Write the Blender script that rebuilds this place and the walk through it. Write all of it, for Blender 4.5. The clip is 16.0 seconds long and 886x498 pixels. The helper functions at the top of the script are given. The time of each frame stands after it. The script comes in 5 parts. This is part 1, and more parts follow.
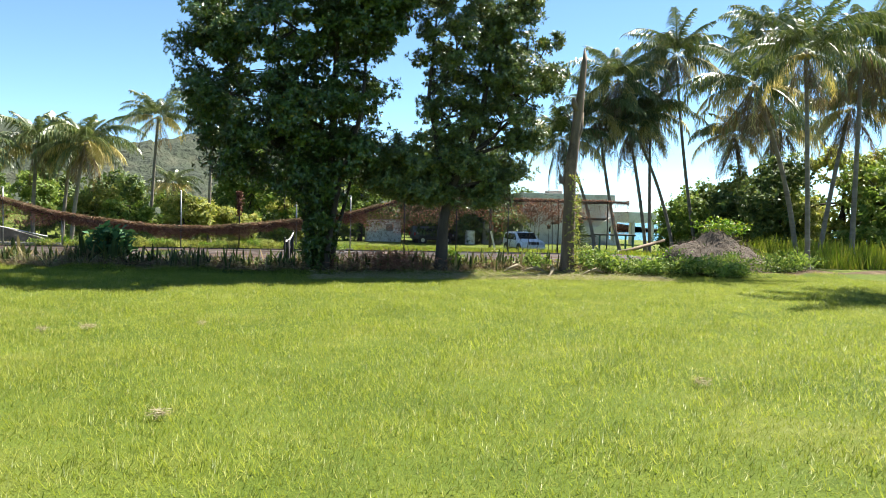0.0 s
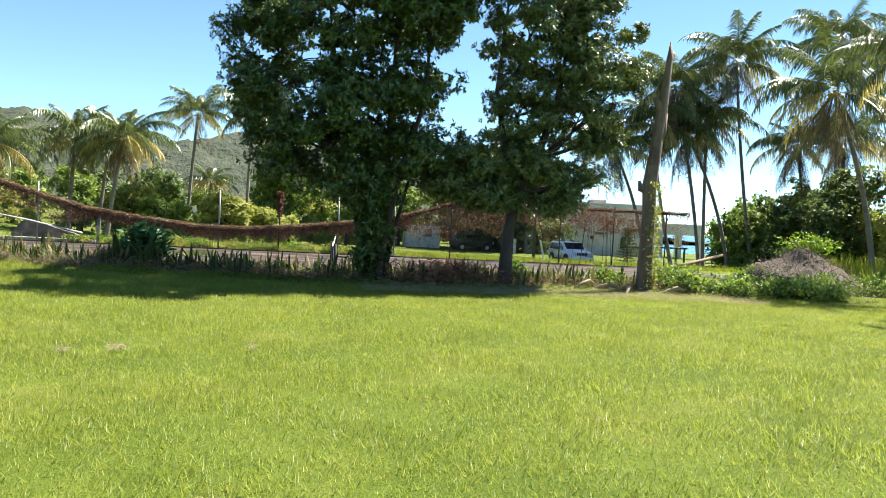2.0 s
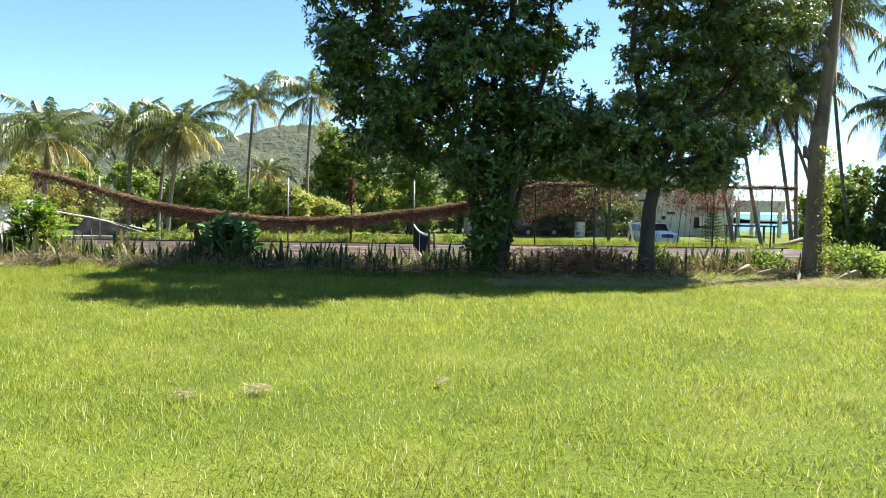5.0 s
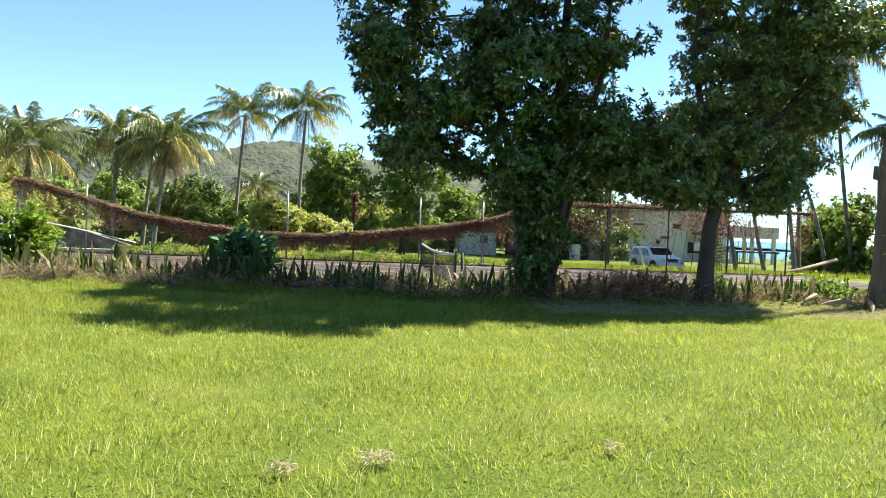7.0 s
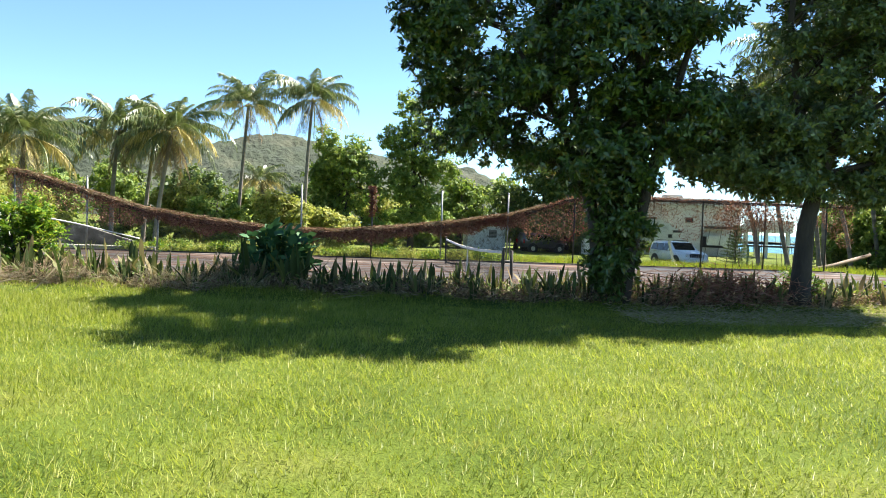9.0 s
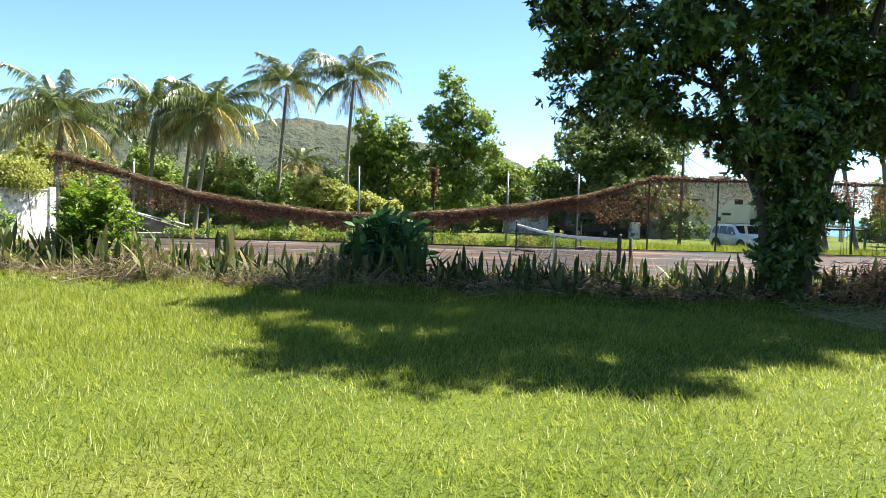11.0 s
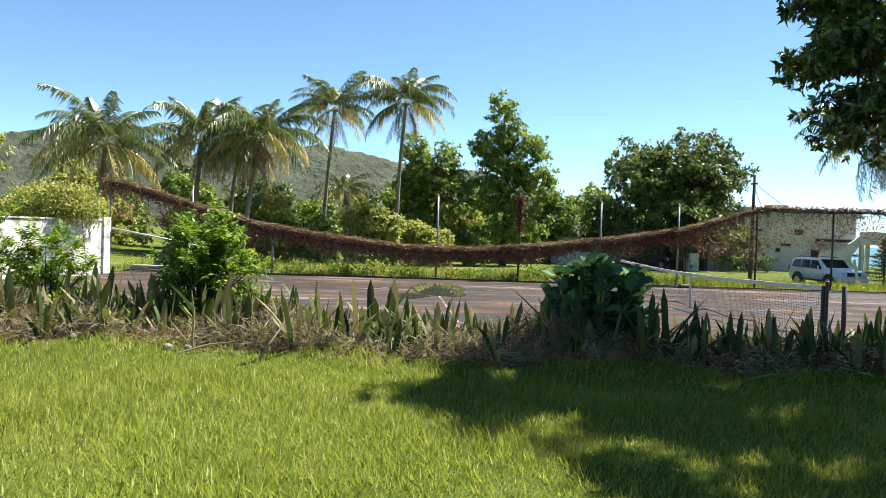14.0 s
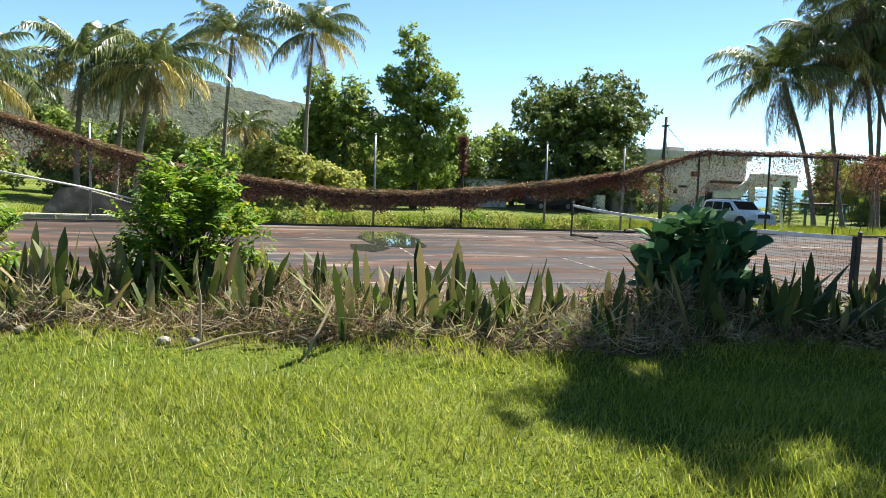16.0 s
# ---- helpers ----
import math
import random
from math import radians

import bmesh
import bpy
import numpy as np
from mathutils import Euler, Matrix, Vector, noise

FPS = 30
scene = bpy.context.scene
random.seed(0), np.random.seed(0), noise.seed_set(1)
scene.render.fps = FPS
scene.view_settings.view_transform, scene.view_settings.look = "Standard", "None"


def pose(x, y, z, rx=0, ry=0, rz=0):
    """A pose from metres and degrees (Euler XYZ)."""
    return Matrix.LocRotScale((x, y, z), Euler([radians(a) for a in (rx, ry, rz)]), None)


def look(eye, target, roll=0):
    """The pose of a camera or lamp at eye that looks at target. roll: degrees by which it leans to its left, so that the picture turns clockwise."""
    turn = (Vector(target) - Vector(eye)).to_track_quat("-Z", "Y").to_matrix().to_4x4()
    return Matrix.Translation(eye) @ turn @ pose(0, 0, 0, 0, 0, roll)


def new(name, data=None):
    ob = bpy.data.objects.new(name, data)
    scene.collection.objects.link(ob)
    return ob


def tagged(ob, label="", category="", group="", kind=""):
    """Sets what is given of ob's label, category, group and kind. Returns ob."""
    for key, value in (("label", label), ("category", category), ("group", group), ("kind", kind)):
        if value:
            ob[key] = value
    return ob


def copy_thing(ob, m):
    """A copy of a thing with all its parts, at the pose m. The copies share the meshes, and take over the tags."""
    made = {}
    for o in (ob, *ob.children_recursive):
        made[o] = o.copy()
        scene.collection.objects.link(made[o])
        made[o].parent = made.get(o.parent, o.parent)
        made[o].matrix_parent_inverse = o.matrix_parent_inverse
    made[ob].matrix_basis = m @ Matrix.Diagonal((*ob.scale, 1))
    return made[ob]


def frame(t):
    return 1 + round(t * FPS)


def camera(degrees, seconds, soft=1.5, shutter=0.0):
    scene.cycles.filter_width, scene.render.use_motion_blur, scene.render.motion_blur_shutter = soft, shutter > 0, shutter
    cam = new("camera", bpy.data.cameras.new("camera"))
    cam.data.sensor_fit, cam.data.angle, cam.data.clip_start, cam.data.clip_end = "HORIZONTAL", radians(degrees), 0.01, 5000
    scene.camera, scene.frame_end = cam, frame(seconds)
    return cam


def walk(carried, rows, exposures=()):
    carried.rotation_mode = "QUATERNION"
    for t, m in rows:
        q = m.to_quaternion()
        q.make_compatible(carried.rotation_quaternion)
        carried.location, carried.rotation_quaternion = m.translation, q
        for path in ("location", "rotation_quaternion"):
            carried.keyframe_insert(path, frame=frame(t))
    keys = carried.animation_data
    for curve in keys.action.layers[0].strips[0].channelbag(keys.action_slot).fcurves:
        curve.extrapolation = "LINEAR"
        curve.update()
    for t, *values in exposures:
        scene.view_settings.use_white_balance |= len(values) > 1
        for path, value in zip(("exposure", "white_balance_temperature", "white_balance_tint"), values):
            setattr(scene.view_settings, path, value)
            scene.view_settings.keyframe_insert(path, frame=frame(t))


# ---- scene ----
cam = camera(61.9, 16.0, 0.7)
PATH = [
    (0, (1.04, -26.819, 1.961), (1.389, -24.852, 1.877), 1.3),
    (0.5, (0.961, -26.484, 1.995), (1.3, -24.514, 1.941), -2.5),
    (1, (0.704, -25.803, 1.985), (1.002, -23.825, 1.972), -0.0),
    (1.5, (0.551, -25.292, 1.877), (0.876, -23.319, 1.831), 0.6),
    (2, (0.441, -24.516, 1.959), (0.71, -22.535, 1.888), 2.9),
    (2.5, (0.113, -23.955, 1.95), (0.421, -21.98, 1.878), 4.4),
    (3, (-0.095, -23.277, 1.956), (0.062, -21.285, 1.896), 0.8),
    (3.5, (-0.448, -22.929, 1.92), (-0.291, -20.937, 1.832), 3.3),
    (4, (-0.669, -22.291, 1.919), (-0.523, -20.299, 1.822), 0.6),
    (4.2, (-0.777, -22.028, 1.901), (-0.681, -20.032, 1.819), 0.4),
    (6.3, (-1.998, -20.283, 1.697), (-1.701, -18.313, 1.528), 1.6),
    (6.5, (-2.134, -20.048, 1.701), (-1.885, -18.066, 1.594), -0.2),
    (7, (-2.491, -19.504, 1.673), (-2.276, -17.516, 1.619), 2.2),
    (7.5, (-2.846, -19.011, 1.687), (-2.598, -17.028, 1.606), 0.4),
    (8, (-3.069, -18.454, 1.67), (-2.898, -16.462, 1.611), 1.7),
    (8.2, (-3.126, -18.263, 1.669), (-2.95, -16.272, 1.626), 1.9),
    (10.3, (-4.741, -15.879, 1.649), (-4.436, -13.907, 1.517), 1.4),
    (10.5, (-4.904, -15.667, 1.631), (-4.682, -13.681, 1.539), 2.8),
    (11, (-5.33, -15.148, 1.626), (-5.146, -13.16, 1.509), 1.8),
    (11.5, (-5.685, -14.478, 1.642), (-5.796, -12.482, 1.561), 0.6),
    (12, (-6.085, -13.915, 1.648), (-6.124, -11.917, 1.565), 3.3),
    (12.5, (-6.427, -13.408, 1.654), (-6.431, -11.411, 1.557), 0.2),
    (13, (-6.893, -12.892, 1.711), (-6.91, -10.893, 1.65), 3.5),
    (13.5, (-7.317, -12.488, 1.711), (-7.119, -10.498, 1.667), 1.6),
    (14, (-7.781, -11.99, 1.757), (-7.638, -9.996, 1.711), 2.0),
    (14.5, (-8.249, -11.512, 1.79), (-8.001, -9.528, 1.716), 1.2),
    (15, (-8.648, -10.873, 1.787), (-8.437, -8.886, 1.698), -0.8),
    (15.5, (-9.109, -10.299, 1.791), (-8.838, -8.32, 1.692), 2.3),
    (16, (-9.529, -9.636, 1.774), (-9.069, -7.7, 1.579), 2.1),
]
walk(cam, [(t, look(eye, target, roll)) for t, eye, target, roll in PATH], [(0.0, 2.02), (2.0, 2.13), (3.5, 2.18), (8.0, 2.24), (11.0, 2.22), (12.0, 2.02), (13.0, 1.98), (14.0, 1.85), (16.0, 1.92)])

# ---- light ----
SUN_DIR = Vector((0.60, 0.31, 1.0)).normalized()
world = bpy.data.worlds.new("sky")
scene.world = world
world.use_nodes = True
wn = world.node_tree
sky = wn.nodes.new("ShaderNodeTexSky")
sky.sky_type = "NISHITA"
sky.sun_disc = False
sky.sun_elevation = math.asin(SUN_DIR.z)
sky.sun_rotation = math.atan2(SUN_DIR.x, SUN_DIR.y)
sky.air_density, sky.dust_density, sky.ozone_density = 0.8, 0.0, 1.9
sky.altitude = 2600
tint = wn.nodes.new("ShaderNodeMix")
tint.data_type, tint.blend_type = "RGBA", "MULTIPLY"
tint.inputs[0].default_value = 1.0
tint.inputs[7].default_value = (0.91, 1.05, 1.02, 1)
wn.links.new(sky.outputs[0], tint.inputs[6])
wn.links.new(tint.outputs[2], wn.nodes["Background"].inputs[0])
wn.nodes["Background"].inputs[1].default_value = 0.065
sun = new("sun", bpy.data.lights.new("sun", "SUN"))
sun.data.energy, sun.data.angle, sun.data.color = 5.0, radians(0.6), (1.0, 0.95, 0.86)
sun.matrix_world = look(SUN_DIR * 60, (0, 0, 0))


# ---- materials ----
def material(name, rough=0.8, metal=0.0, gloss=0.5):
    m = bpy.data.materials.new(name)
    m.use_nodes = True
    b = m.node_tree.nodes["Principled BSDF"]
    b.inputs["Roughness"].default_value, b.inputs["Metallic"].default_value = rough, metal
    b.inputs["Specular IOR Level"].default_value = gloss
    return m, m.node_tree, b


def node(tree, kind, **inputs):
    n = tree.nodes.new("ShaderNode" + kind)
    for key, value in inputs.items():
        n.inputs[key.replace("_", " ")].default_value = value
    return n


def ramp(tree, source, stops):
    r = tree.nodes.new("ShaderNodeValToRGB")
    e = r.color_ramp.elements
    while len(e) < len(stops):
        e.new(0.5)
    for el, (p, c) in zip(e, stops):
        el.position, el.color = p, (*c, 1)
    tree.links.new(source, r.inputs[0])
    return r.outputs[0]


def mixed(tree, fac, a, b, blend="MIX"):
    m = tree.nodes.new("ShaderNodeMix")
    m.data_type, m.blend_type = "RGBA", blend
    for s, v in ((0, fac), (6, a), (7, b)):
        if hasattr(v, "is_output"):
            tree.links.new(v, m.inputs[s])
        elif s == 0:
            m.inputs[s].default_value = v
        else:
            m.inputs[s].default_value = (*v, 1)
    return m.outputs[2]


def where(tree):
    return tree.nodes.new("ShaderNodeNewGeometry").outputs["Position"]


def noise_of(tree, scale, detail=4.0, stretch=None, rough=0.55):
    n = node(tree, "TexNoise", Scale=scale, Detail=detail, Roughness=rough)
    p = where(tree)
    if stretch:
        mp = tree.nodes.new("ShaderNodeMapping")
        mp.inputs["Scale"].default_value = stretch
        tree.links.new(p, mp.inputs[0])
        p = mp.outputs[0]
    tree.links.new(p, n.inputs["Vector"])
    return n.outputs["Fac"]


def bump(tree, b, source, strength, dist):
    n = node(tree, "Bump", Strength=strength, Distance=dist)
    tree.links.new(source, n.inputs["Height"])
    tree.links.new(n.outputs[0], b.inputs["Normal"])


def surface(name, stops, scale, rough=0.85, fine=None, bump_d=0.01, bump_s=0.5, metal=0.0, stretch=None, blots=None):
    """A weathered surface: a broad colour noise, a finer grain over it and relief; blots: (colour, scale, low, high)."""
    m, t, b = material(name, rough, metal)
    c = ramp(t, noise_of(t, scale, 5, stretch), stops)
    g = noise_of(t, fine or scale * 9, 4, stretch)
    c = mixed(t, 0.55, c, ramp(t, g, [(0.25, (0.45,) * 3), (0.75, (1.0,) * 3)]), "MULTIPLY")
    if blots:
        colour, bs, lo, hi = blots
        c = mixed(t, ramp(t, noise_of(t, bs, 7, None, 0.65), [(lo, (0, 0, 0)), (hi, (1, 1, 1))]), c, colour)
    t.links.new(c, b.inputs["Base Color"])
    bump(t, b, g, bump_s, bump_d)
    return m


def leafy(name, stops, through_light=0.35, rough=0.45, by_object=False, patch=None, gloss=0.3):
    """Leaves: a colour for each leaf, some light let through; patch: (colour, scale, low, high) for discoloured patches."""
    m, t, b = material(name, rough, 0.0, gloss)
    if by_object:
        r = t.nodes.new("ShaderNodeObjectInfo").outputs["Random"]
    else:
        r = t.nodes.new("ShaderNodeNewGeometry").outputs["Random Per Island"]
    c = ramp(t, r, stops)
    c = mixed(t, 0.5, c, ramp(t, noise_of(t, 0.9, 3), [(0.3, (0.55,) * 3), (0.7, (1.0,) * 3)]), "MULTIPLY")
    if patch:
        colour, ps, lo, hi = patch
        c = mixed(t, ramp(t, noise_of(t, ps, 3), [(lo, (0, 0, 0)), (hi, (1, 1, 1))]), c, colour)
    t.links.new(c, b.inputs["Base Color"])
    tr = node(t, "BsdfTranslucent")
    t.links.new(mixed(t, 1.0, c, (1.0, 1.0, 0.7), "MULTIPLY"), tr.inputs[0])
    mx = node(t, "MixShader", Fac=through_light)
    t.links.new(b.outputs[0], mx.inputs[1])
    t.links.new(tr.outputs[0], mx.inputs[2])
    t.links.new(mx.outputs[0], t.nodes["Material Output"].inputs[0])
    return m


def plain(name, colour, rough=0.5, metal=0.0, coat=0.0):
    m, t, b = material(name, rough, metal)
    c = mixed(t, 0.3, colour, ramp(t, noise_of(t, 14, 4), [(0.3, (0.5,) * 3), (0.7, (1.0,) * 3)]), "MULTIPLY")
    t.links.new(c, b.inputs["Base Color"])
    b.inputs["Coat Weight"].default_value = coat
    return m


def ground_material():
    """Lawn, leaf litter under the hedge and rough grass beyond, with ragged borders along y."""
    m, t, b = material("ground_cover", 0.95, 0.0, 0.1)
    sep = t.nodes.new("ShaderNodeSeparateXYZ")
    t.links.new(where(t), sep.inputs[0])
    wob = node(t, "MapRange")
    t.links.new(noise_of(t, 1.3, 4), wob.inputs[0])
    wob.inputs[3].default_value, wob.inputs[4].default_value = -0.5, 0.5
    y = t.nodes.new("ShaderNodeMath")
    y.operation = "ADD"
    bend = node(t, "MapRange")
    bend.interpolation_type = "SMOOTHSTEP"
    t.links.new(sep.outputs["X"], bend.inputs[0])
    for s, v in ((1, -11.0), (2, -6.5), (3, 1.25), (4, 0.0)):
        bend.inputs[s].default_value = v
    off = t.nodes.new("ShaderNodeMath")
    off.operation = "SUBTRACT"
    t.links.new(sep.outputs["Y"], off.inputs[0])
    t.links.new(bend.outputs[0], off.inputs[1])
    t.links.new(off.outputs[0], y.inputs[0])
    t.links.new(wob.outputs[0], y.inputs[1])

    def edge(a, c):
        r = node(t, "MapRange")
        t.links.new(y.outputs[0], r.inputs[0])
        r.inputs[1].default_value, r.inputs[2].default_value = a, c
        return r.outputs[0]

    lawn = ramp(t, noise_of(t, 0.5, 5), [(0.3, (0.05, 0.08, 0.01)), (0.55, (0.085, 0.115, 0.015)), (0.75, (0.13, 0.14, 0.03))])
    litter = ramp(t, noise_of(t, 3.0, 6), [(0.25, (0.035, 0.0224, 0.014)), (0.5, (0.091, 0.0595, 0.035)), (0.75, (0.189, 0.14, 0.084))])
    rough_grass = ramp(t, noise_of(t, 0.35, 6), [(0.3, (0.049, 0.077, 0.0105)), (0.55, (0.112, 0.14, 0.021)), (0.8, (0.21, 0.189, 0.084))])
    c = mixed(t, edge(-4.2, -3.9), lawn, litter)
    c = mixed(t, edge(-1.8, 0.2), c, rough_grass)
    g = noise_of(t, 40, 3)
    c = mixed(t, 0.6, c, ramp(t, g, [(0.3, (0.35,) * 3), (0.7, (1.0,) * 3)]), "MULTIPLY")
    t.links.new(c, b.inputs["Base Color"])
    bump(t, b, g, 0.8, 0.03)
    return m


def court_material():
    """Old red-brown hard court: pale worn streaks, dark damp blotches, a standing puddle that mirrors the sky."""
    m, t, b = material("court_surface", 0.9, 0.0, 0.14)
    c = ramp(t, noise_of(t, 0.28, 8, (0.5, 1.5, 1), 0.68), [(0.36, (0.022, 0.014, 0.01)), (0.47, (0.05, 0.029, 0.02)), (0.55, (0.085, 0.05, 0.036)), (0.68, (0.23, 0.165, 0.13))])
    damp = ramp(t, noise_of(t, 0.55, 7, (0.5, 2.0, 1), 0.62), [(0.45, (0, 0, 0)), (0.54, (0.92,) * 3)])
    c = mixed(t, damp, c, (0.036, 0.033, 0.028))
    worn = ramp(t, noise_of(t, 0.35, 7, (0.45, 1.6, 1), 0.7), [(0.56, (0, 0, 0)), (0.66, (0.85,) * 3)])
    c = mixed(t, worn, c, (0.24, 0.19, 0.16))
    wet = node(t, "MapRange")
    t.links.new(damp, wet.inputs[0])
    wet.inputs[3].default_value, wet.inputs[4].default_value = 0.92, 0.42
    t.links.new(wet.outputs[0], b.inputs["Roughness"])
    g = noise_of(t, 30, 5)
    c = mixed(t, 0.5, c, ramp(t, g, [(0.3, (0.5,) * 3), (0.7, (1.0,) * 3)]), "MULTIPLY")
    t.links.new(c, b.inputs["Base Color"])
    bump(t, b, g, 0.3, 0.006)
    return m


def water_material(name, deep, rough):
    m, t, b = material(name, rough)
    b.inputs["Base Color"].default_value = (*deep, 1)
    b.inputs["IOR"].default_value = 1.33
    bump(t, b, noise_of(t, 0.8 if rough > 0.1 else 3, 3), 0.12 if rough > 0.1 else 0.02, 0.2 if rough > 0.1 else 0.01)
    return m


M_GROUND = ground_material()
M_COURT = court_material()
M_GRASS = leafy("lawn_blades", [(0.0, (0.105, 0.15, 0.016)), (0.45, (0.2258, 0.275, 0.034)), (0.8, (0.315, 0.35, 0.055)), (0.96, (0.378, 0.39, 0.09)), (1.0, (0.4725, 0.44, 0.18))], 0.56, 0.45, patch=((0.38, 0.38, 0.1), 2.6, 0.55, 0.9), gloss=0.28)
M_TALLGRASS = leafy("tall_grass", [(0.0, (0.1456, 0.2184, 0.0182)), (0.6, (0.2548, 0.3094, 0.0273)), (1.0, (0.3822, 0.3458, 0.0728))], 0.4, 0.6)
M_LEAF1 = leafy("broad_leaf_dark", [(0.0, (0.03483, 0.06734, 0.01393)), (0.6, (0.06037, 0.1115, 0.01974)), (0.93, (0.1103, 0.1625, 0.02554)), (1.0, (0.2322, 0.1858, 0.03483))], 0.16, 0.3, patch=((0.24, 0.14, 0.02), 0.55, 0.67, 0.73), gloss=0.5)
M_LEAF2 = leafy("broad_leaf_grey", [(0.0, (0.06435, 0.1004, 0.02831)), (0.6, (0.1133, 0.1608, 0.04376)), (0.95, (0.2059, 0.2445, 0.06435)), (1.0, (0.3604, 0.2831, 0.07722))], 0.22, 0.32, gloss=0.5)
M_LEAF_FAR = leafy("woodland_leaf", [(0.0, (0.09784, 0.1628, 0.03257)), (0.6, (0.1794, 0.2677, 0.04899)), (1.0, (0.3257, 0.374, 0.0897))], 0.4, 0.6)
M_LEAF_OLIVE = leafy("olive_leaf", [(0.0, (0.1718, 0.2126, 0.04645)), (0.6, (0.3305, 0.3582, 0.0795)), (1.0, (0.4776, 0.4368, 0.1456))], 0.45, 0.6)
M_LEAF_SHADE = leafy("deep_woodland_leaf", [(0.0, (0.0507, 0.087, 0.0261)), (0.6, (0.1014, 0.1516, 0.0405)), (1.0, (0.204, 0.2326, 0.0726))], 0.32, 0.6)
M_SHRUB = leafy("shrub_leaf", [(0.0, (0.05801, 0.135, 0.01158)), (0.5, (0.1159, 0.222, 0.01742)), (0.9, (0.2316, 0.3283, 0.02423)), (1.0, (0.4059, 0.3485, 0.02901))], 0.45, 0.5)
M_BIGLEAF = leafy("thick_round_leaf", [(0.0, (0.02822, 0.07776, 0.03686)), (0.6, (0.04955, 0.1202, 0.05373)), (1.0, (0.08478, 0.1688, 0.07061))], 0.15, 0.6, True, gloss=0.1)
M_SNAKE = leafy("strap_leaf", [(0.0, (0.03465, 0.05355, 0.01764)), (0.5, (0.0693, 0.0945, 0.02835)), (0.72, (0.1386, 0.1512, 0.0504)), (0.85, (0.2079, 0.1827, 0.0819)), (1.0, (0.252, 0.189, 0.1071))], 0.25, 0.55, True, gloss=0.12)
M_FROND = leafy("palm_leaflet", [(0.0, (0.0528, 0.088, 0.0264)), (0.55, (0.1056, 0.1452, 0.044)), (0.85, (0.1936, 0.2112, 0.0748)), (1.0, (0.3168, 0.2992, 0.1408))], 0.28, 0.34, gloss=0.55)
M_FROND_YEL = leafy("ageing_palm_leaflet", [(0.0, (0.2904, 0.2629, 0.06578)), (0.6, (0.5533, 0.4466, 0.1584)), (1.0, (0.737, 0.6182, 0.3421))], 0.35, 0.5)
M_FROND_DRY = leafy("dry_palm_leaflet", [(0.0, (0.111, 0.0726, 0.0384)), (0.6, (0.205, 0.14, 0.0726)), (1.0, (0.307, 0.231, 0.137))], 0.3, 0.7)
M_VINE = leafy("withered_vine", [(0.0, (0.1218, 0.05185, 0.03524)), (0.4, (0.2437, 0.1111, 0.07733)), (0.8, (0.345, 0.1777, 0.127)), (1.0, (0.456, 0.2667, 0.1831))], 0.25, 0.8, patch=((0.16, 0.0455, 0.0333), 0.35, 0.54, 0.66))
M_STRAW = leafy("dry_litter", [(0.0, (0.07765, 0.04745, 0.0302)), (0.45, (0.1984, 0.1294, 0.07333)), (0.8, (0.3278, 0.233, 0.138)), (1.0, (0.4746, 0.3882, 0.2588))], 0.2, 0.8)
M_PALESTRAW = leafy("bleached_grass", [(0.0, (0.28, 0.231, 0.14)), (0.6, (0.385, 0.329, 0.217)), (1.0, (0.455, 0.406, 0.294))], 0.4, 0.8)
M_RUST = leafy("rusty_vine", [(0.0, (0.084, 0.0315, 0.021)), (0.6, (0.14, 0.0595, 0.0385)), (1.0, (0.182, 0.084, 0.042))], 0.2, 0.8)
M_BARK = surface("rough_bark", [(0.3, (0.028, 0.021, 0.0154)), (0.7, (0.077, 0.0574, 0.042))], 3, 0.95, 22, 0.03, 0.8, stretch=(1, 1, 0.3))
M_DEADWOOD = surface("bare_dead_wood", [(0.25, (0.098, 0.0665, 0.0455)), (0.5, (0.189, 0.133, 0.091)), (0.8, (0.28, 0.21, 0.154))], 2, 0.9, 16, 0.03, 0.7, stretch=(1, 1, 0.18), blots=((0.063, 0.042, 0.0315), 1.6, 0.55, 0.75))
M_PALMBARK = surface("ringed_palm_bark", [(0.3, (0.14, 0.119, 0.0945)), (0.7, (0.252, 0.217, 0.175))], 2, 0.95, 12, 0.02, 0.7, stretch=(0.28, 0.28, 1.75))
M_WHITE = surface("stained_white_paint", [(0.3, (0.62, 0.60, 0.55)), (0.6, (0.78, 0.77, 0.73))], 0.8, 0.8, 20, 0.004, 0.3, stretch=(1, 1, 0.5), blots=((0.24, 0.21, 0.17), 3.2, 0.5, 0.62))
M_HOUSE = surface("weathered_house_paint", [(0.3, (0.576, 0.5664, 0.5376)), (0.6, (0.7296, 0.72, 0.6912))], 0.5, 0.8, 12, 0.004, 0.3, stretch=(1, 1, 0.4), blots=((0.264, 0.248, 0.224), 0.9, 0.55, 0.75))
M_OLDCONC = surface("mouldy_concrete", [(0.3, (0.049, 0.049, 0.0441)), (0.55, (0.1372, 0.1274, 0.1127)), (0.75, (0.392, 0.3724, 0.3332))], 1.6, 0.95, 14, 0.01, 0.6)
M_CONC = surface("pale_concrete", [(0.3, (0.21, 0.196, 0.175)), (0.7, (0.336, 0.315, 0.28))], 1.5, 0.9, 18, 0.006, 0.5)
M_GALV = surface("galvanised_pipe", [(0.3, (0.21, 0.21, 0.21)), (0.7, (0.35, 0.35, 0.343))], 5, 0.5, 40, 0.002, 0.3, 0.6)
M_DARKPOST = surface("dark_painted_pipe", [(0.3, (0.0175, 0.0189, 0.0175)), (0.7, (0.049, 0.0455, 0.0385))], 6, 0.6, 40, 0.002, 0.4, 0.2)
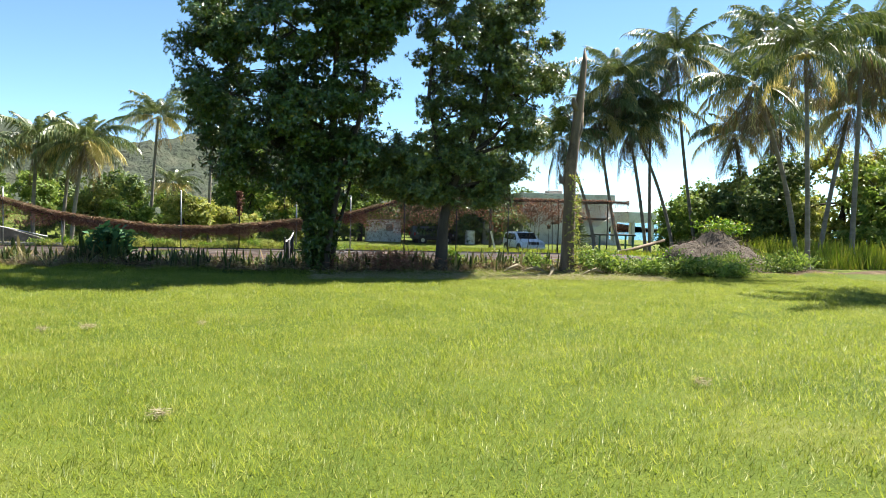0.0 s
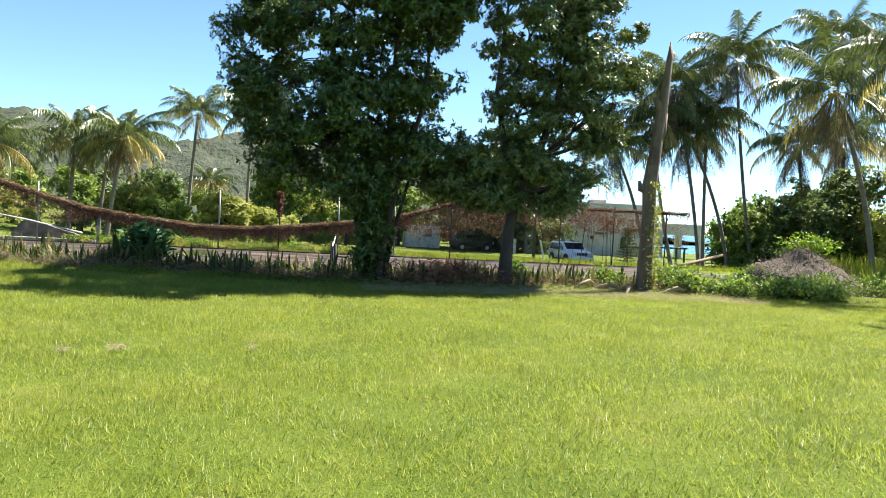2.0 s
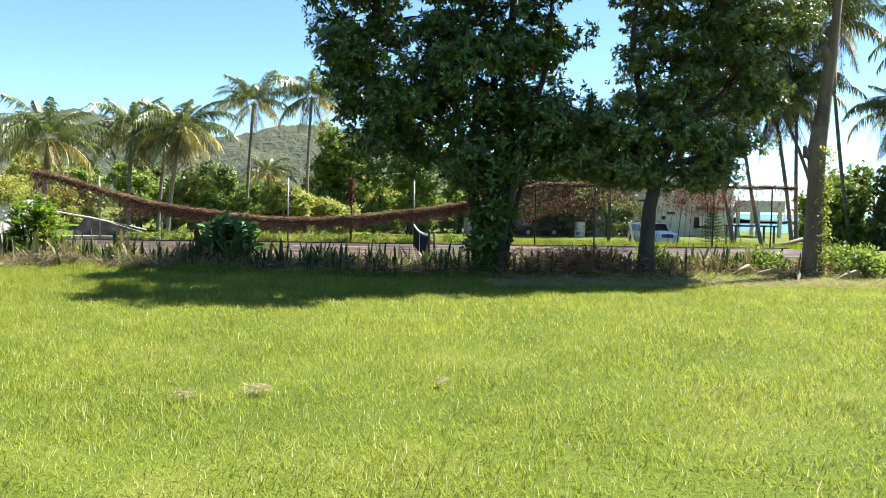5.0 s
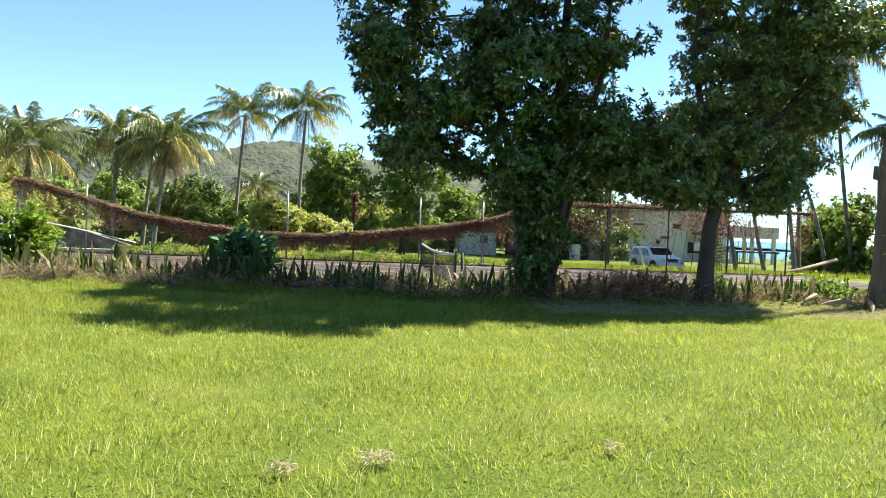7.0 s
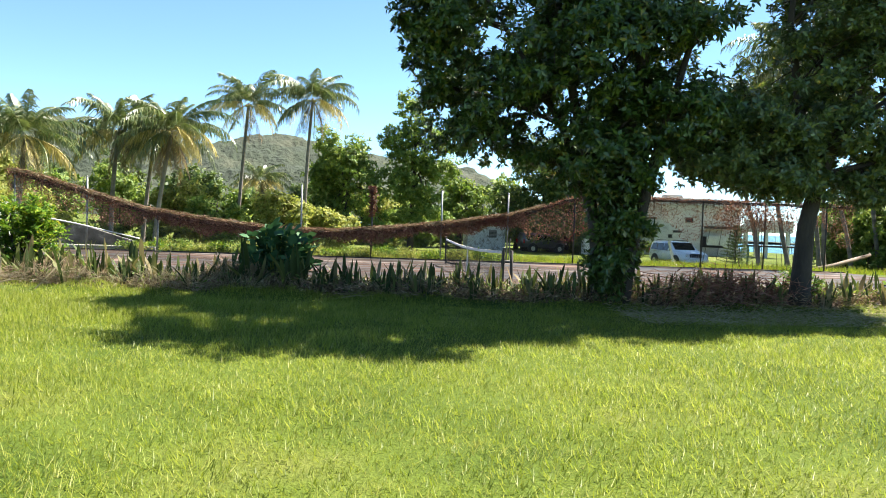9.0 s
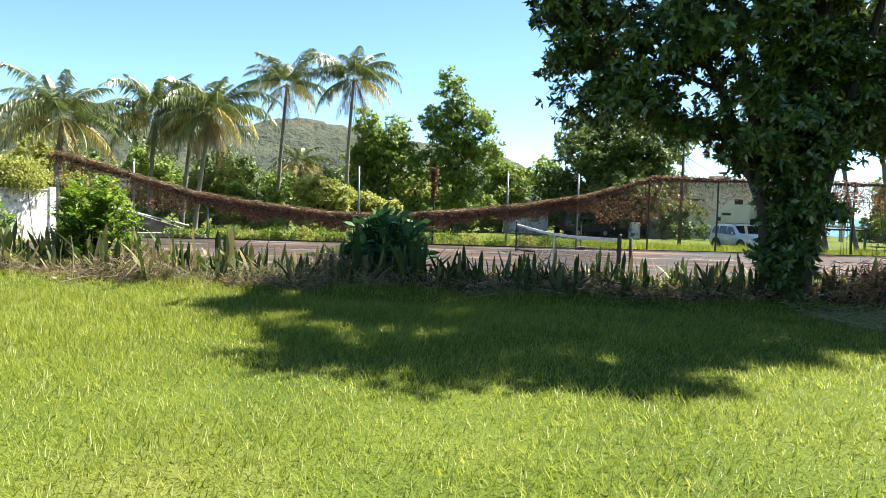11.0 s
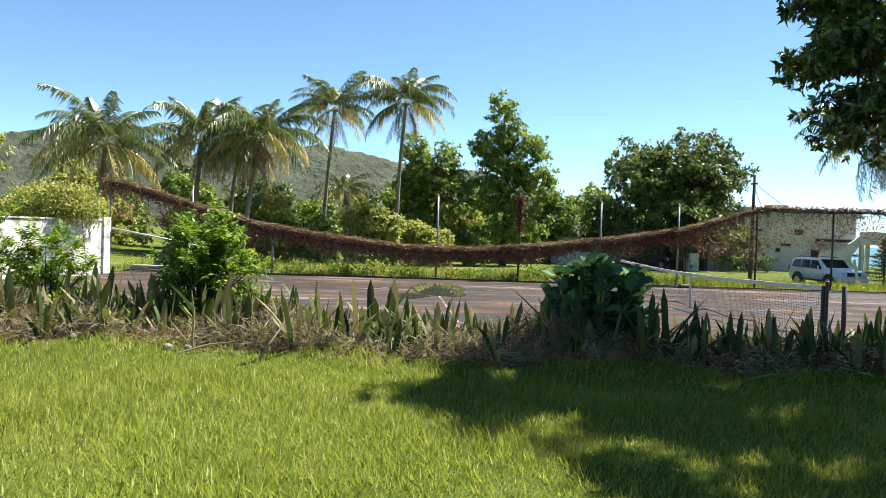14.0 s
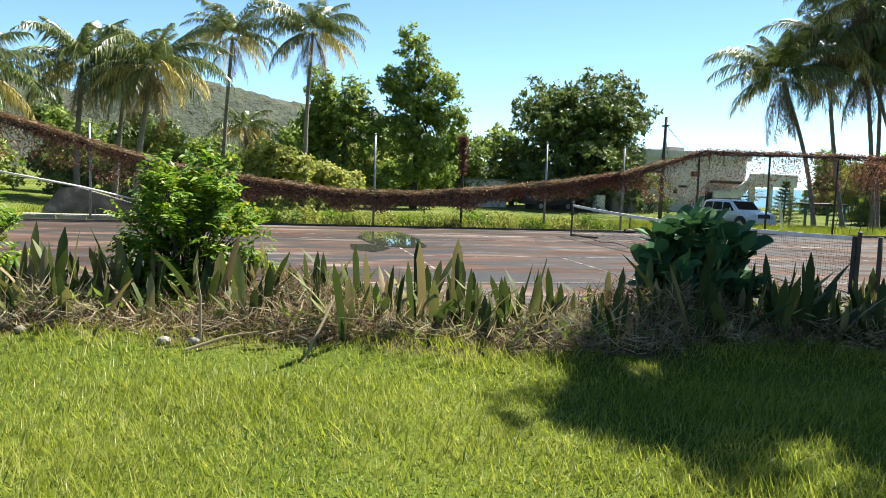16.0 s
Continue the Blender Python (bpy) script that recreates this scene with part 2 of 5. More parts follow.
M_POLE = surface("tarred_pole", [(0.3, (0.028, 0.0238, 0.021)), (0.7, (0.07, 0.0595, 0.049))], 3, 0.9, 20, 0.01, 0.5, stretch=(1, 1, 0.2))
M_WIRE = plain("rusted_wire", (0.12, 0.1, 0.085), 0.7, 0.4)
M_NET = plain("black_netting", (0.02, 0.02, 0.02), 0.8)
M_BAND = surface("worn_white_tape", [(0.3, (0.55, 0.54, 0.5)), (0.7, (0.76, 0.75, 0.72))], 4, 0.8, 30, 0.002, 0.3)
M_LINE = surface("worn_line_paint", [(0.3, (0.175, 0.147, 0.126)), (0.7, (0.35, 0.322, 0.287))], 2.5, 0.85, 25, 0.002, 0.3, blots=((0.0525, 0.0315, 0.021), 2.2, 0.44, 0.52))
M_PUDDLE = water_material("puddle_water", (0.035, 0.04, 0.03), 0.02)
M_KERB = surface("grimy_kerb", [(0.3, (0.042, 0.0315, 0.0245)), (0.7, (0.14, 0.112, 0.091))], 1.2, 0.95, 14, 0.01, 0.5)
M_SEA = water_material("sea_water", (0.008, 0.085, 0.11), 0.25)
M_CARWHITE = plain("white_car_paint", (0.78, 0.78, 0.77), 0.3, 0.0, 0.6)
M_CARGREY = plain("grey_car_paint", (0.09, 0.09, 0.09), 0.35, 0.1, 0.5)
M_GLASS = plain("tinted_car_glass", (0.012, 0.014, 0.016), 0.06)
M_RUBBER = plain("black_rubber", (0.02, 0.02, 0.02), 0.85)
M_STEEL = plain("alloy_wheel_metal", (0.5, 0.5, 0.5), 0.35, 0.9)
M_LAMP = plain("clear_lamp_lens", (0.7, 0.7, 0.68), 0.15)
M_RED = plain("red_lamp_lens", (0.4, 0.02, 0.02), 0.25)
M_DARK = plain("dark_opening", (0.02, 0.02, 0.02), 0.9)
M_STONE = surface("pale_stone", [(0.3, (0.164, 0.146, 0.127)), (0.7, (0.328, 0.3, 0.255))], 6, 0.9, 30, 0.01, 0.6)
M_HILL = surface("wooded_hillside", [(0.3, (0.01691, 0.02537, 0.01409)), (0.5, (0.02818, 0.03945, 0.01972)), (0.72, (0.05636, 0.05916, 0.03381))], 0.05, 1.0, 0.3, 2.5, 1.0)


# ---- mesh helpers ----
rng = np.random.default_rng(7)


def mesh_from(name, V, F, mat, smooth=False):
    """A mesh from vertex and face arrays; the faces all have as many corners."""
    me = bpy.data.meshes.new(name)
    V, F = np.asarray(V, np.float32), np.asarray(F, np.int32)
    me.vertices.add(len(V))
    me.vertices.foreach_set("co", V.ravel())
    k = F.shape[1]
    me.loops.add(F.size)
    me.loops.foreach_set("vertex_index", F.ravel())
    me.polygons.add(len(F))
    me.polygons.foreach_set("loop_start", np.arange(0, F.size, k, dtype=np.int32))
    if smooth:
        me.polygons.foreach_set("use_smooth", np.ones(len(F), bool))
    me.update(calc_edges=True)
    me.materials.append(mat)
    return me


def mesh_object(name, V, F, mat, parent=None, label="", smooth=False):
    ob = new(name, mesh_from(name, V, F, mat, smooth))
    ob.parent = parent
    return tagged(ob, label)


class Geo:
    """Gathers simple solids into one mesh."""

    def __init__(self):
        self.v, self.f = [], []

    def add(self, verts, faces):
        k = len(self.v)
        self.v += [tuple(p) for p in verts]
        self.f += [tuple(i + k for i in f) for f in faces]
        return self

    def box(self, x0, y0, z0, x1, y1, z1, m=None):
        c = [Vector(p) for p in ((x0, y0, z0), (x1, y0, z0), (x1, y1, z0), (x0, y1, z0), (x0, y0, z1), (x1, y0, z1), (x1, y1, z1), (x0, y1, z1))]
        if m is not None:
            c = [m @ p for p in c]
        return self.add(c, [(0, 3, 2, 1), (4, 5, 6, 7), (0, 1, 5, 4), (1, 2, 6, 5), (2, 3, 7, 6), (3, 0, 4, 7)])

    def tube(self, pts, radii, n=7, wob=0.0):
        pts = [Vector(p) for p in pts]
        rings = []
        for i, p in enumerate(pts):
            d = (pts[min(i + 1, len(pts) - 1)] - pts[max(i - 1, 0)]).normalized()
            a = d.orthogonal().normalized() if abs(d.z) < 0.9 else Vector((1, 0, 0)) - d * d.x
            a.normalize()
            b = d.cross(a)
            r = radii[i] if hasattr(radii, "__len__") else radii
            rings.append([p + (a * math.cos(q) + b * math.sin(q)) * r * (1 + wob * random.uniform(-1, 1)) for q in (2 * math.pi * j / n for j in range(n))])
        f = []
        for i in range(len(pts) - 1):
            for j in range(n):
                k = (j + 1) % n
                f.append((i * n + j, i * n + k, (i + 1) * n + k, (i + 1) * n + j))
        f += [tuple(range(n - 1, -1, -1)), tuple((len(pts) - 1) * n + j for j in range(n))]
        return self.add([p for r in rings for p in r], f)

    def extrude(self, outline, y0, y1, m=None):
        """A plate: an outline in x and z, thick from y0 to y1."""
        n = len(outline)
        v = [Vector((x, y0, z)) for x, z in outline] + [Vector((x, y1, z)) for x, z in outline]
        if m is not None:
            v = [m @ p for p in v]
        return self.add(v, [tuple(range(n)), tuple(range(2 * n - 1, n - 1, -1))] + [(i, i + n, (i + 1) % n + n, (i + 1) % n) for i in range(n)])

    def make(self, name, mat, parent=None, label="", smooth=False, bevel=0.0, weld=False):
        bm = bmesh.new()
        vs = [bm.verts.new(p) for p in self.v]
        for f in self.f:
            bm.faces.new([vs[i] for i in f])
        if weld:
            bmesh.ops.remove_doubles(bm, verts=bm.verts, dist=0.0005)
        bmesh.ops.recalc_face_normals(bm, faces=bm.faces)
        if bevel:
            bmesh.ops.bevel(bm, geom=[e for e in bm.edges if e.calc_face_angle(0) > 0.6], offset=bevel, segments=2, affect="EDGES", clamp_overlap=True)
        return part(name, bm, mat, parent, label, smooth)


def part(name, bm, mat, parent=None, label="", smooth=False):
    me = bpy.data.meshes.new(name)
    bm.to_mesh(me)
    bm.free()
    if smooth:
        me.polygons.foreach_set("use_smooth", [True] * len(me.polygons))
    me.materials.append(mat)
    ob = new(name, me)
    ob.parent = parent
    return tagged(ob, label)


def thing(name, at, label, category, group="", turn=0.0):
    """The Empty at a thing's base, which its parts hang from."""
    ob = new(name)
    ob.matrix_basis = pose(*at, 0, 0, turn)
    return tagged(ob, label, category, group)


def leaves(C, D, length, width, fold=0.25, up=None):
    """Pointed leaves as bent quads: at C, along D, lengths and widths given each or for all."""
    n = len(C)
    D = D / (np.linalg.norm(D, axis=1, keepdims=True) + 1e-9)
    R = rng.normal(size=(n, 3)) if up is None else np.asarray(up) + rng.normal(size=(n, 3)) * 0.35
    S = np.cross(D, R)
    S /= np.linalg.norm(S, axis=1, keepdims=True) + 1e-9
    N = np.cross(S, D)
    L, W = np.broadcast_to(length, n)[:, None], np.broadcast_to(width, n)[:, None]
    V = np.stack([C, C + D * L * 0.45 + S * W * 0.5 + N * W * fold, C + D * L, C + D * L * 0.45 - S * W * 0.5 + N * W * fold], 1).reshape(-1, 3)
    F = np.arange(4 * n).reshape(n, 4)
    return V, F


def blob_points(lobes, n, shell=0.55):
    """Points spread over the outer shells of ellipsoids, with the outward way at each."""
    vol = np.array([l[3] * l[4] * l[5] for l in lobes]) ** 0.67
    pick = rng.choice(len(lobes), n, p=vol / vol.sum())
    L = np.array(lobes)[pick]
    d = rng.normal(size=(n, 3))
    d /= np.linalg.norm(d, axis=1, keepdims=True)
    r = (shell + (1 - shell) * rng.random(n) ** 0.6)[:, None]
    return L[:, :3] + d * L[:, 3:] * r, d


def crown_leaves(lobes, clumps, per, spread, length, width, shell=0.55, droop=0.25, boughs=0, bough_r=0.4):
    """Leaves in many small clumps over ellipsoid lobes, gathered on boughs with gaps between."""
    if boughs:
        B, d = blob_points(lobes, boughs, shell)
        i = rng.integers(0, boughs, clumps)
        P, d = B[i] + rng.normal(size=(clumps, 3)) * bough_r * np.array([1, 1, 0.6]), d[i]
    else:
        P, d = blob_points(lobes, clumps, shell)
    k = len(P)
    size = spread * (0.6 + 0.8 * rng.random(k))
    off = rng.normal(size=(k, per, 3)) * size[:, None, None] * np.array([1, 1, 0.7])
    C = (P[:, None] + off).reshape(-1, 3)
    D = (d[:, None] * 0.7 + rng.normal(size=(k, per, 3)) * 0.8 + np.array([0, 0, -droop])).reshape(-1, 3)
    n = len(C)
    return leaves(C, D, length * (0.7 + 0.6 * rng.random(n)), width * (0.7 + 0.6 * rng.random(n))), P


def whorled_crown(lobes, boughs, twigs, per, length, width, bough_r, shell=0.35, droop=0.2):
    """Leaves in whorls at twig ends: flattened boughs over ellipsoid lobes, twigs in each bough, a rosette on each twig."""
    B, d = blob_points(lobes, boughs, shell)
    k = boughs * twigs
    i = np.repeat(np.arange(boughs), twigs)
    r = (bough_r * (0.55 + 0.9 * rng.random(boughs)))[i][:, None]
    off = rng.normal(size=(k, 3))
    off *= (rng.random(k) ** 0.45 / (np.linalg.norm(off, axis=1) + 1e-9))[:, None]
    P = B[i] + off * r * np.array([1, 1, 0.55])
    A = d[i] * 0.6 + off * 0.9 + rng.normal(size=(k, 3)) * 0.3 + np.array([0, 0, 0.25])
    A /= np.linalg.norm(A, axis=1, keepdims=True) + 1e-9
    S = np.cross(A, rng.normal(size=(k, 3)))
    S /= np.linalg.norm(S, axis=1, keepdims=True) + 1e-9
    T = np.cross(A, S)
    q = (np.arange(per) * 2.4)[None, :] + rng.uniform(0, 6.28, (k, 1))
    D = A[:, None] * rng.uniform(0.1, 0.8, (k, per, 1)) + S[:, None] * np.cos(q)[..., None] + T[:, None] * np.sin(q)[..., None]
    D = D + rng.normal(size=D.shape) * 0.18 + np.array([0, 0, -droop])
    C = P[:, None] + A[:, None] * (rng.random((k, per, 1)) - 0.6) * length * 0.9
    n = k * per
    U = np.repeat(A[:, None], per, 1).reshape(-1, 3)
    return leaves(C.reshape(-1, 3), D.reshape(-1, 3), length * (0.65 + 0.6 * rng.random(n)), width * (0.7 + 0.5 * rng.random(n)), 0.2, up=U), P


def limb(g, a, b, r0, r1, bend=0.3, n=6, steps=5):
    a, b = Vector(a), Vector(b)
    side = Vector((random.uniform(-1, 1), random.uniform(-1, 1), random.uniform(-0.3, 0.6))) * bend * (b - a).length * 0.35
    pts = [a.lerp(b, i / steps) + side * math.sin(math.pi * i / steps) for i in range(steps + 1)]
    g.tube(pts, [r0 + (r1 - r0) * i / steps for i in range(steps + 1)], n, 0.1)
    return pts


def broad_tree(name, label, base, trunks, lobes, clumps, per, spread, length, width, leaf_mat, bark, twigs=60, droop=0.25, shell=0.5, group="", boughs=0, bough_r=0.4, ivy=0, whorls=0):
    """A tree: trunks as lists of (x, y, z, radius), limbs to each lobe of the crown, twigs, and leaves."""
    t = thing(name, base, label, "tree", group)
    g = Geo()
    tips = []
    for tr in trunks:
        g.tube([p[:3] for p in tr], [p[3] for p in tr], 9, 0.08)
        tips += [(Vector(p[:3]), p[3]) for p in tr[len(tr) // 2:]]
    if whorls:
        (V, F), P = whorled_crown(lobes, boughs, whorls, per, length, width, bough_r, shell, droop)
        P = P[rng.permutation(len(P))]
    else:
        (V, F), P = crown_leaves(lobes, clumps, per, spread, length, width, shell, droop, boughs, bough_r)
    mids = []
    for l in lobes:
        c = Vector(l[:3])
        a, r = min(tips, key=lambda q: (q[0] - c).length + (3 if q[0].z > c.z else 0))
        mids += limb(g, a, c, r * 0.55, 0.03, 0.5)[2:]
    for p in P[:twigs]:
        q = min(mids, key=lambda m: (m - Vector(p)).length)
        limb(g, q, p, 0.025, 0.008, 0.4, 4, 3)
    g.make("trunk", bark, t, smooth=True)
    mesh_object("crown", V, F, leaf_mat, t)
    if ivy:
        a, z = rng.uniform(0, 6.28, ivy), 0.15 + 3.2 * rng.random(ivy) ** 1.2
        r = (0.16 + 0.08 * z) * (0.7 + 0.9 * rng.random(ivy))
        C = np.stack([r * np.cos(a), r * np.sin(a), z], 1)
        W, E = leaves(C, np.stack([np.cos(a), np.sin(a), -0.7 + 0 * a], 1) + rng.normal(size=(ivy, 3)) * 0.6, 0.15, 0.07)
        mesh_object("shoot_growth", W, E, leaf_mat, t, "leafy shoots round the stems")
    return t


def smooth01(a, b, x):
    u = np.clip((x - a) / (b - a), 0, 1)
    return u * u * (3 - 2 * u)


def hedge_bend(x):
    """How far the hedge row swings away from the lawn towards its western end."""
    return 1.25 * smooth01(-6.5, -11.0, np.asarray(x, float))


def ground_z(x, y):
    """The lie of the land: lawn 0.2, hedge bank, court 0, a fall towards the house and the shore."""
    x, y = np.asarray(x, float), np.asarray(y, float)
    z = 0.2 + 0.03 * np.sin(x * 0.5 + 1) * np.sin(y * 0.4) + 0.1 * smooth01(-19, -27, y) - 0.1 * smooth01(-9, -15, y) * (1 - smooth01(-19, -26, y))
    v = y - hedge_bend(x)
    bank = smooth01(-4.7, -3.9, v) * (1 - smooth01(-3.0, -2.0, v))
    z = z + bank * (0.12 + 0.04 * np.sin(x * 2.1) + 0.03 * np.sin(x * 5.3 + y * 3))
    z = z * (1 - smooth01(-2.6, -0.9, v)) + (-0.04) * smooth01(-2.6, -0.9, v)
    z = z - 0.62 * smooth01(17, 32, y + 0.15 * np.maximum(x, 0))
    s = 0.8 * x + 0.6 * y
    z = z - 2.6 * smooth01(84, 110, s)
    left = smooth01(-14, -26, x) * smooth01(14, 30, y)
    return z + 0.9 * left


def on_ground(x, y):
    return float(ground_z(x, y))


# ---- ground, court, sea, hills ----
def build_ground():
    u = np.linspace(-1, 1, 261)
    gx, gy = 42 * u + 2600 * np.sign(u) * np.abs(u) ** 7, 42 * u + 2600 * np.sign(u) * np.abs(u) ** 7
    X, Y = np.meshgrid(gx, gy + 4, indexing="ij")
    Z = ground_z(X, Y)
    V = np.stack([X, Y, Z], -1).reshape(-1, 3)
    n = len(u)
    i = (np.arange(n - 1)[:, None] * n + np.arange(n - 1)).ravel()
    F = np.stack([i, i + n, i + n + 1, i + 1], 1)
    tagged(mesh_object("ground", V, F, M_GROUND, smooth=True), "mown lawn with leaf litter and rough grass beyond", "ground", kind="structure")


def build_hills():
    x, y = np.linspace(-620, 190, 260), np.linspace(230, 620, 110)
    X, Y = np.meshgrid(x, y, indexing="ij")
    h = 45 * np.exp(-((X + 190) / 78) ** 2) + 44 * np.exp(-((X + 45) / 85) ** 2) + 30 * np.exp(-((X + 400) / 130) ** 2) + 20 * np.exp(-((X - 60) / 60) ** 2)
    Z = h * np.exp(-((Y - 420) / 95) ** 2) - 1.5
    for s, a in ((0.02, 5.0), (0.06, 2.2), (0.16, 1.4)):
        Z += a * np.array([noise.noise((p * s, q * s, 3.7 * a)) for p, q in zip(X.ravel(), Y.ravel())]).reshape(X.shape) * np.clip(h / 30, 0, 1)
    Z += rng.random(X.shape) * 4.0 * np.clip(h / 30, 0, 1)
    V = np.stack([X, Y, Z], -1).reshape(-1, 3)
    n = len(y)
    i = (np.arange(len(x) - 1)[:, None] * n + np.arange(n - 1)).ravel()
    tagged(mesh_object("backdrop_hills", V, np.stack([i, i + n, i + n + 1, i + 1], 1), M_HILL), "low wooded hills behind the palms", "hill", kind="structure")


def build_sea():
    tagged(Geo().box(-4000, -3900, -3, 4000, 4000, -1.7).make("water", M_SEA), "turquoise sea beyond the shore", "sea", kind="structure")


def build_court():
    g = Geo().box(-17.2, -0.4, -0.25, 19.5, 15.2, 0.0)
    g.make("court_floor", M_COURT)["kind"] = "structure"
    tagged(bpy.data.objects["court_floor"], "worn reddish-brown hard tennis court, damp and streaked", "tennis court")
    k = Geo().box(-17.2, 15.2, -0.2, 19.5, 15.34, 0.04).make("kerb", M_KERB, bevel=0.02)
    tagged(k, "low worn concrete kerb along the court", "kerb", kind="structure")
    k2 = Geo().tube([(-16.5, 2.2, 0.05), (-12.4, 1.3, 0.06), (-9.3, 0.6, 0.05)], 0.035, 9).make("fallen_pipe", M_BAND, smooth=True)
    tagged(k2, "long white pipe lying on the court edge", "pipe")

    def line(x0, y0, x1, y1):
        tagged(Geo().box(x0, y0, 0.001, x1, y1, 0.006).make("court_line", M_LINE), "faded white painted court line", "line", "court lines", "structure")

    w = 0.05
    cy = 6.4
    for y in (cy - 5.485, cy - 4.115, cy + 4.115, cy + 5.485):
        line(-11.89, y, 11.89, y + w)
    line(-2.95, cy - 4.1, -2.9, cy)
    for s in (1,):
        line(s * 11.89 - w, cy - 5.48, s * 11.89 + w, cy + 5.52)
    for s in (-1, 1):
        line(s * 6.4 - w / 2, cy - 4.06, s * 6.4 + w / 2, cy + 4.11)
    line(-6.37, cy - w / 2, 6.37, cy + w / 2)
    bm = bmesh.new()
    for cx, cyy, rx, ry, seed in ((-6.2, 10.6, 0.85, 2.6, 1.0), (-7.2, 8.0, 0.5, 0.8, 5.0)):
        ring = []
        for i in range(40):
            a = 2 * math.pi * i / 40
            r = 1 + 0.45 * noise.noise((math.cos(a) * 1.6, math.sin(a) * 1.6, seed))
            ring.append(bm.verts.new((cx + rx * r * math.cos(a), cyy + ry * r * math.sin(a), 0.008)))
        bm.faces.new(ring)
    tagged(part("puddle", bm, M_PUDDLE), "shallow rainwater puddle lying on the court", "puddle", kind="structure")


build_ground()
build_hills()
build_sea()
build_court()


# ---- fence, vine, walls ----
FENCE_Y = 15.5
SAG_X = [-30, -20, -18, -17.3, -15.1, -12.6, -10, -7.2, -4.5, -1.7, 0.9, 3.4, 4.5, 6.4, 9, 22]
SAG_Z = [3.0, 3.1, 3.1, 3.0, 2.37, 1.68, 1.32, 1.03, 1.02, 1.30, 1.62, 2.05, 2.4, 3.06, 3.1, 3.15]


def sag(x):
    return float(np.interp(x, SAG_X, SAG_Z))


def build_fence():
    f = thing("fence", (0, FENCE_Y, 0), "collapsed chain-link court fence on pipe posts", "fence")
    for x, z, m, label in ((-17.9, 3.1, M_GALV, ""), (-15.0, 3.05, M_GALV, "bare galvanised post"), (-12.1, 1.6, M_GALV, ""), (-6.05, 3.1, M_GALV, "bare galvanised post"), (-2.96, 3.1, M_DARKPOST, "vine-grown dark post"), (0.14, 3.1, M_GALV, "bare galvanised post"), (3.16, 3.08, M_GALV, "bare galvanised post"),
                           (6.25, 3.05, M_DARKPOST, ""), (9.3, 3.1, M_DARKPOST, ""), (12.4, 3.12, M_DARKPOST, ""), (15.5, 3.14, M_DARKPOST, ""), (18.6, 3.15, M_DARKPOST, "")):
        g = Geo().tube([(x, 0, -0.2), (x + 0.02, 0, z * 0.5), (x, 0, z)], 0.037, 10)
        g.tube([(x, 0, z), (x, 0, z + 0.03), (x, 0, z + 0.05)], [0.045, 0.04, 0.01], 10)
        g.make("post", m, f, label, smooth=True)
    pts = [(x, 0, sag(x)) for x in np.arange(6.4, 20.1, 1.0)]
    Geo().tube(pts, 0.025, 8).make("top_rail", M_GALV, f, smooth=True)
    # woven wire: two families of slanting wires, cut off at the sagging top
    V, F = [], []
    for s in (1, -1):
        for x0 in np.arange(-22, 24, 0.11):
            z, x = 0.04, x0
            ztop = z
            while ztop < sag(x0 + s * ztop * 0.8) and ztop < 3.1:
                ztop += 0.05
            x1 = x0 + s * ztop * 0.8
            if x1 < -18 or x1 > 20 or x0 < -18 or x0 > 20:
                continue
            k = len(V)
            w = 0.0035
            V += [(x0 - w, 0.01 * s, z), (x0 + w, 0.01 * s, z), (x1 + w, 0.01 * s, ztop), (x1 - w, 0.01 * s, ztop)]
            F.append((k, k + 1, k + 2, k + 3))
    mesh_object("wire_mesh", V, F, M_WIRE, f, "rusted chain-link mesh")


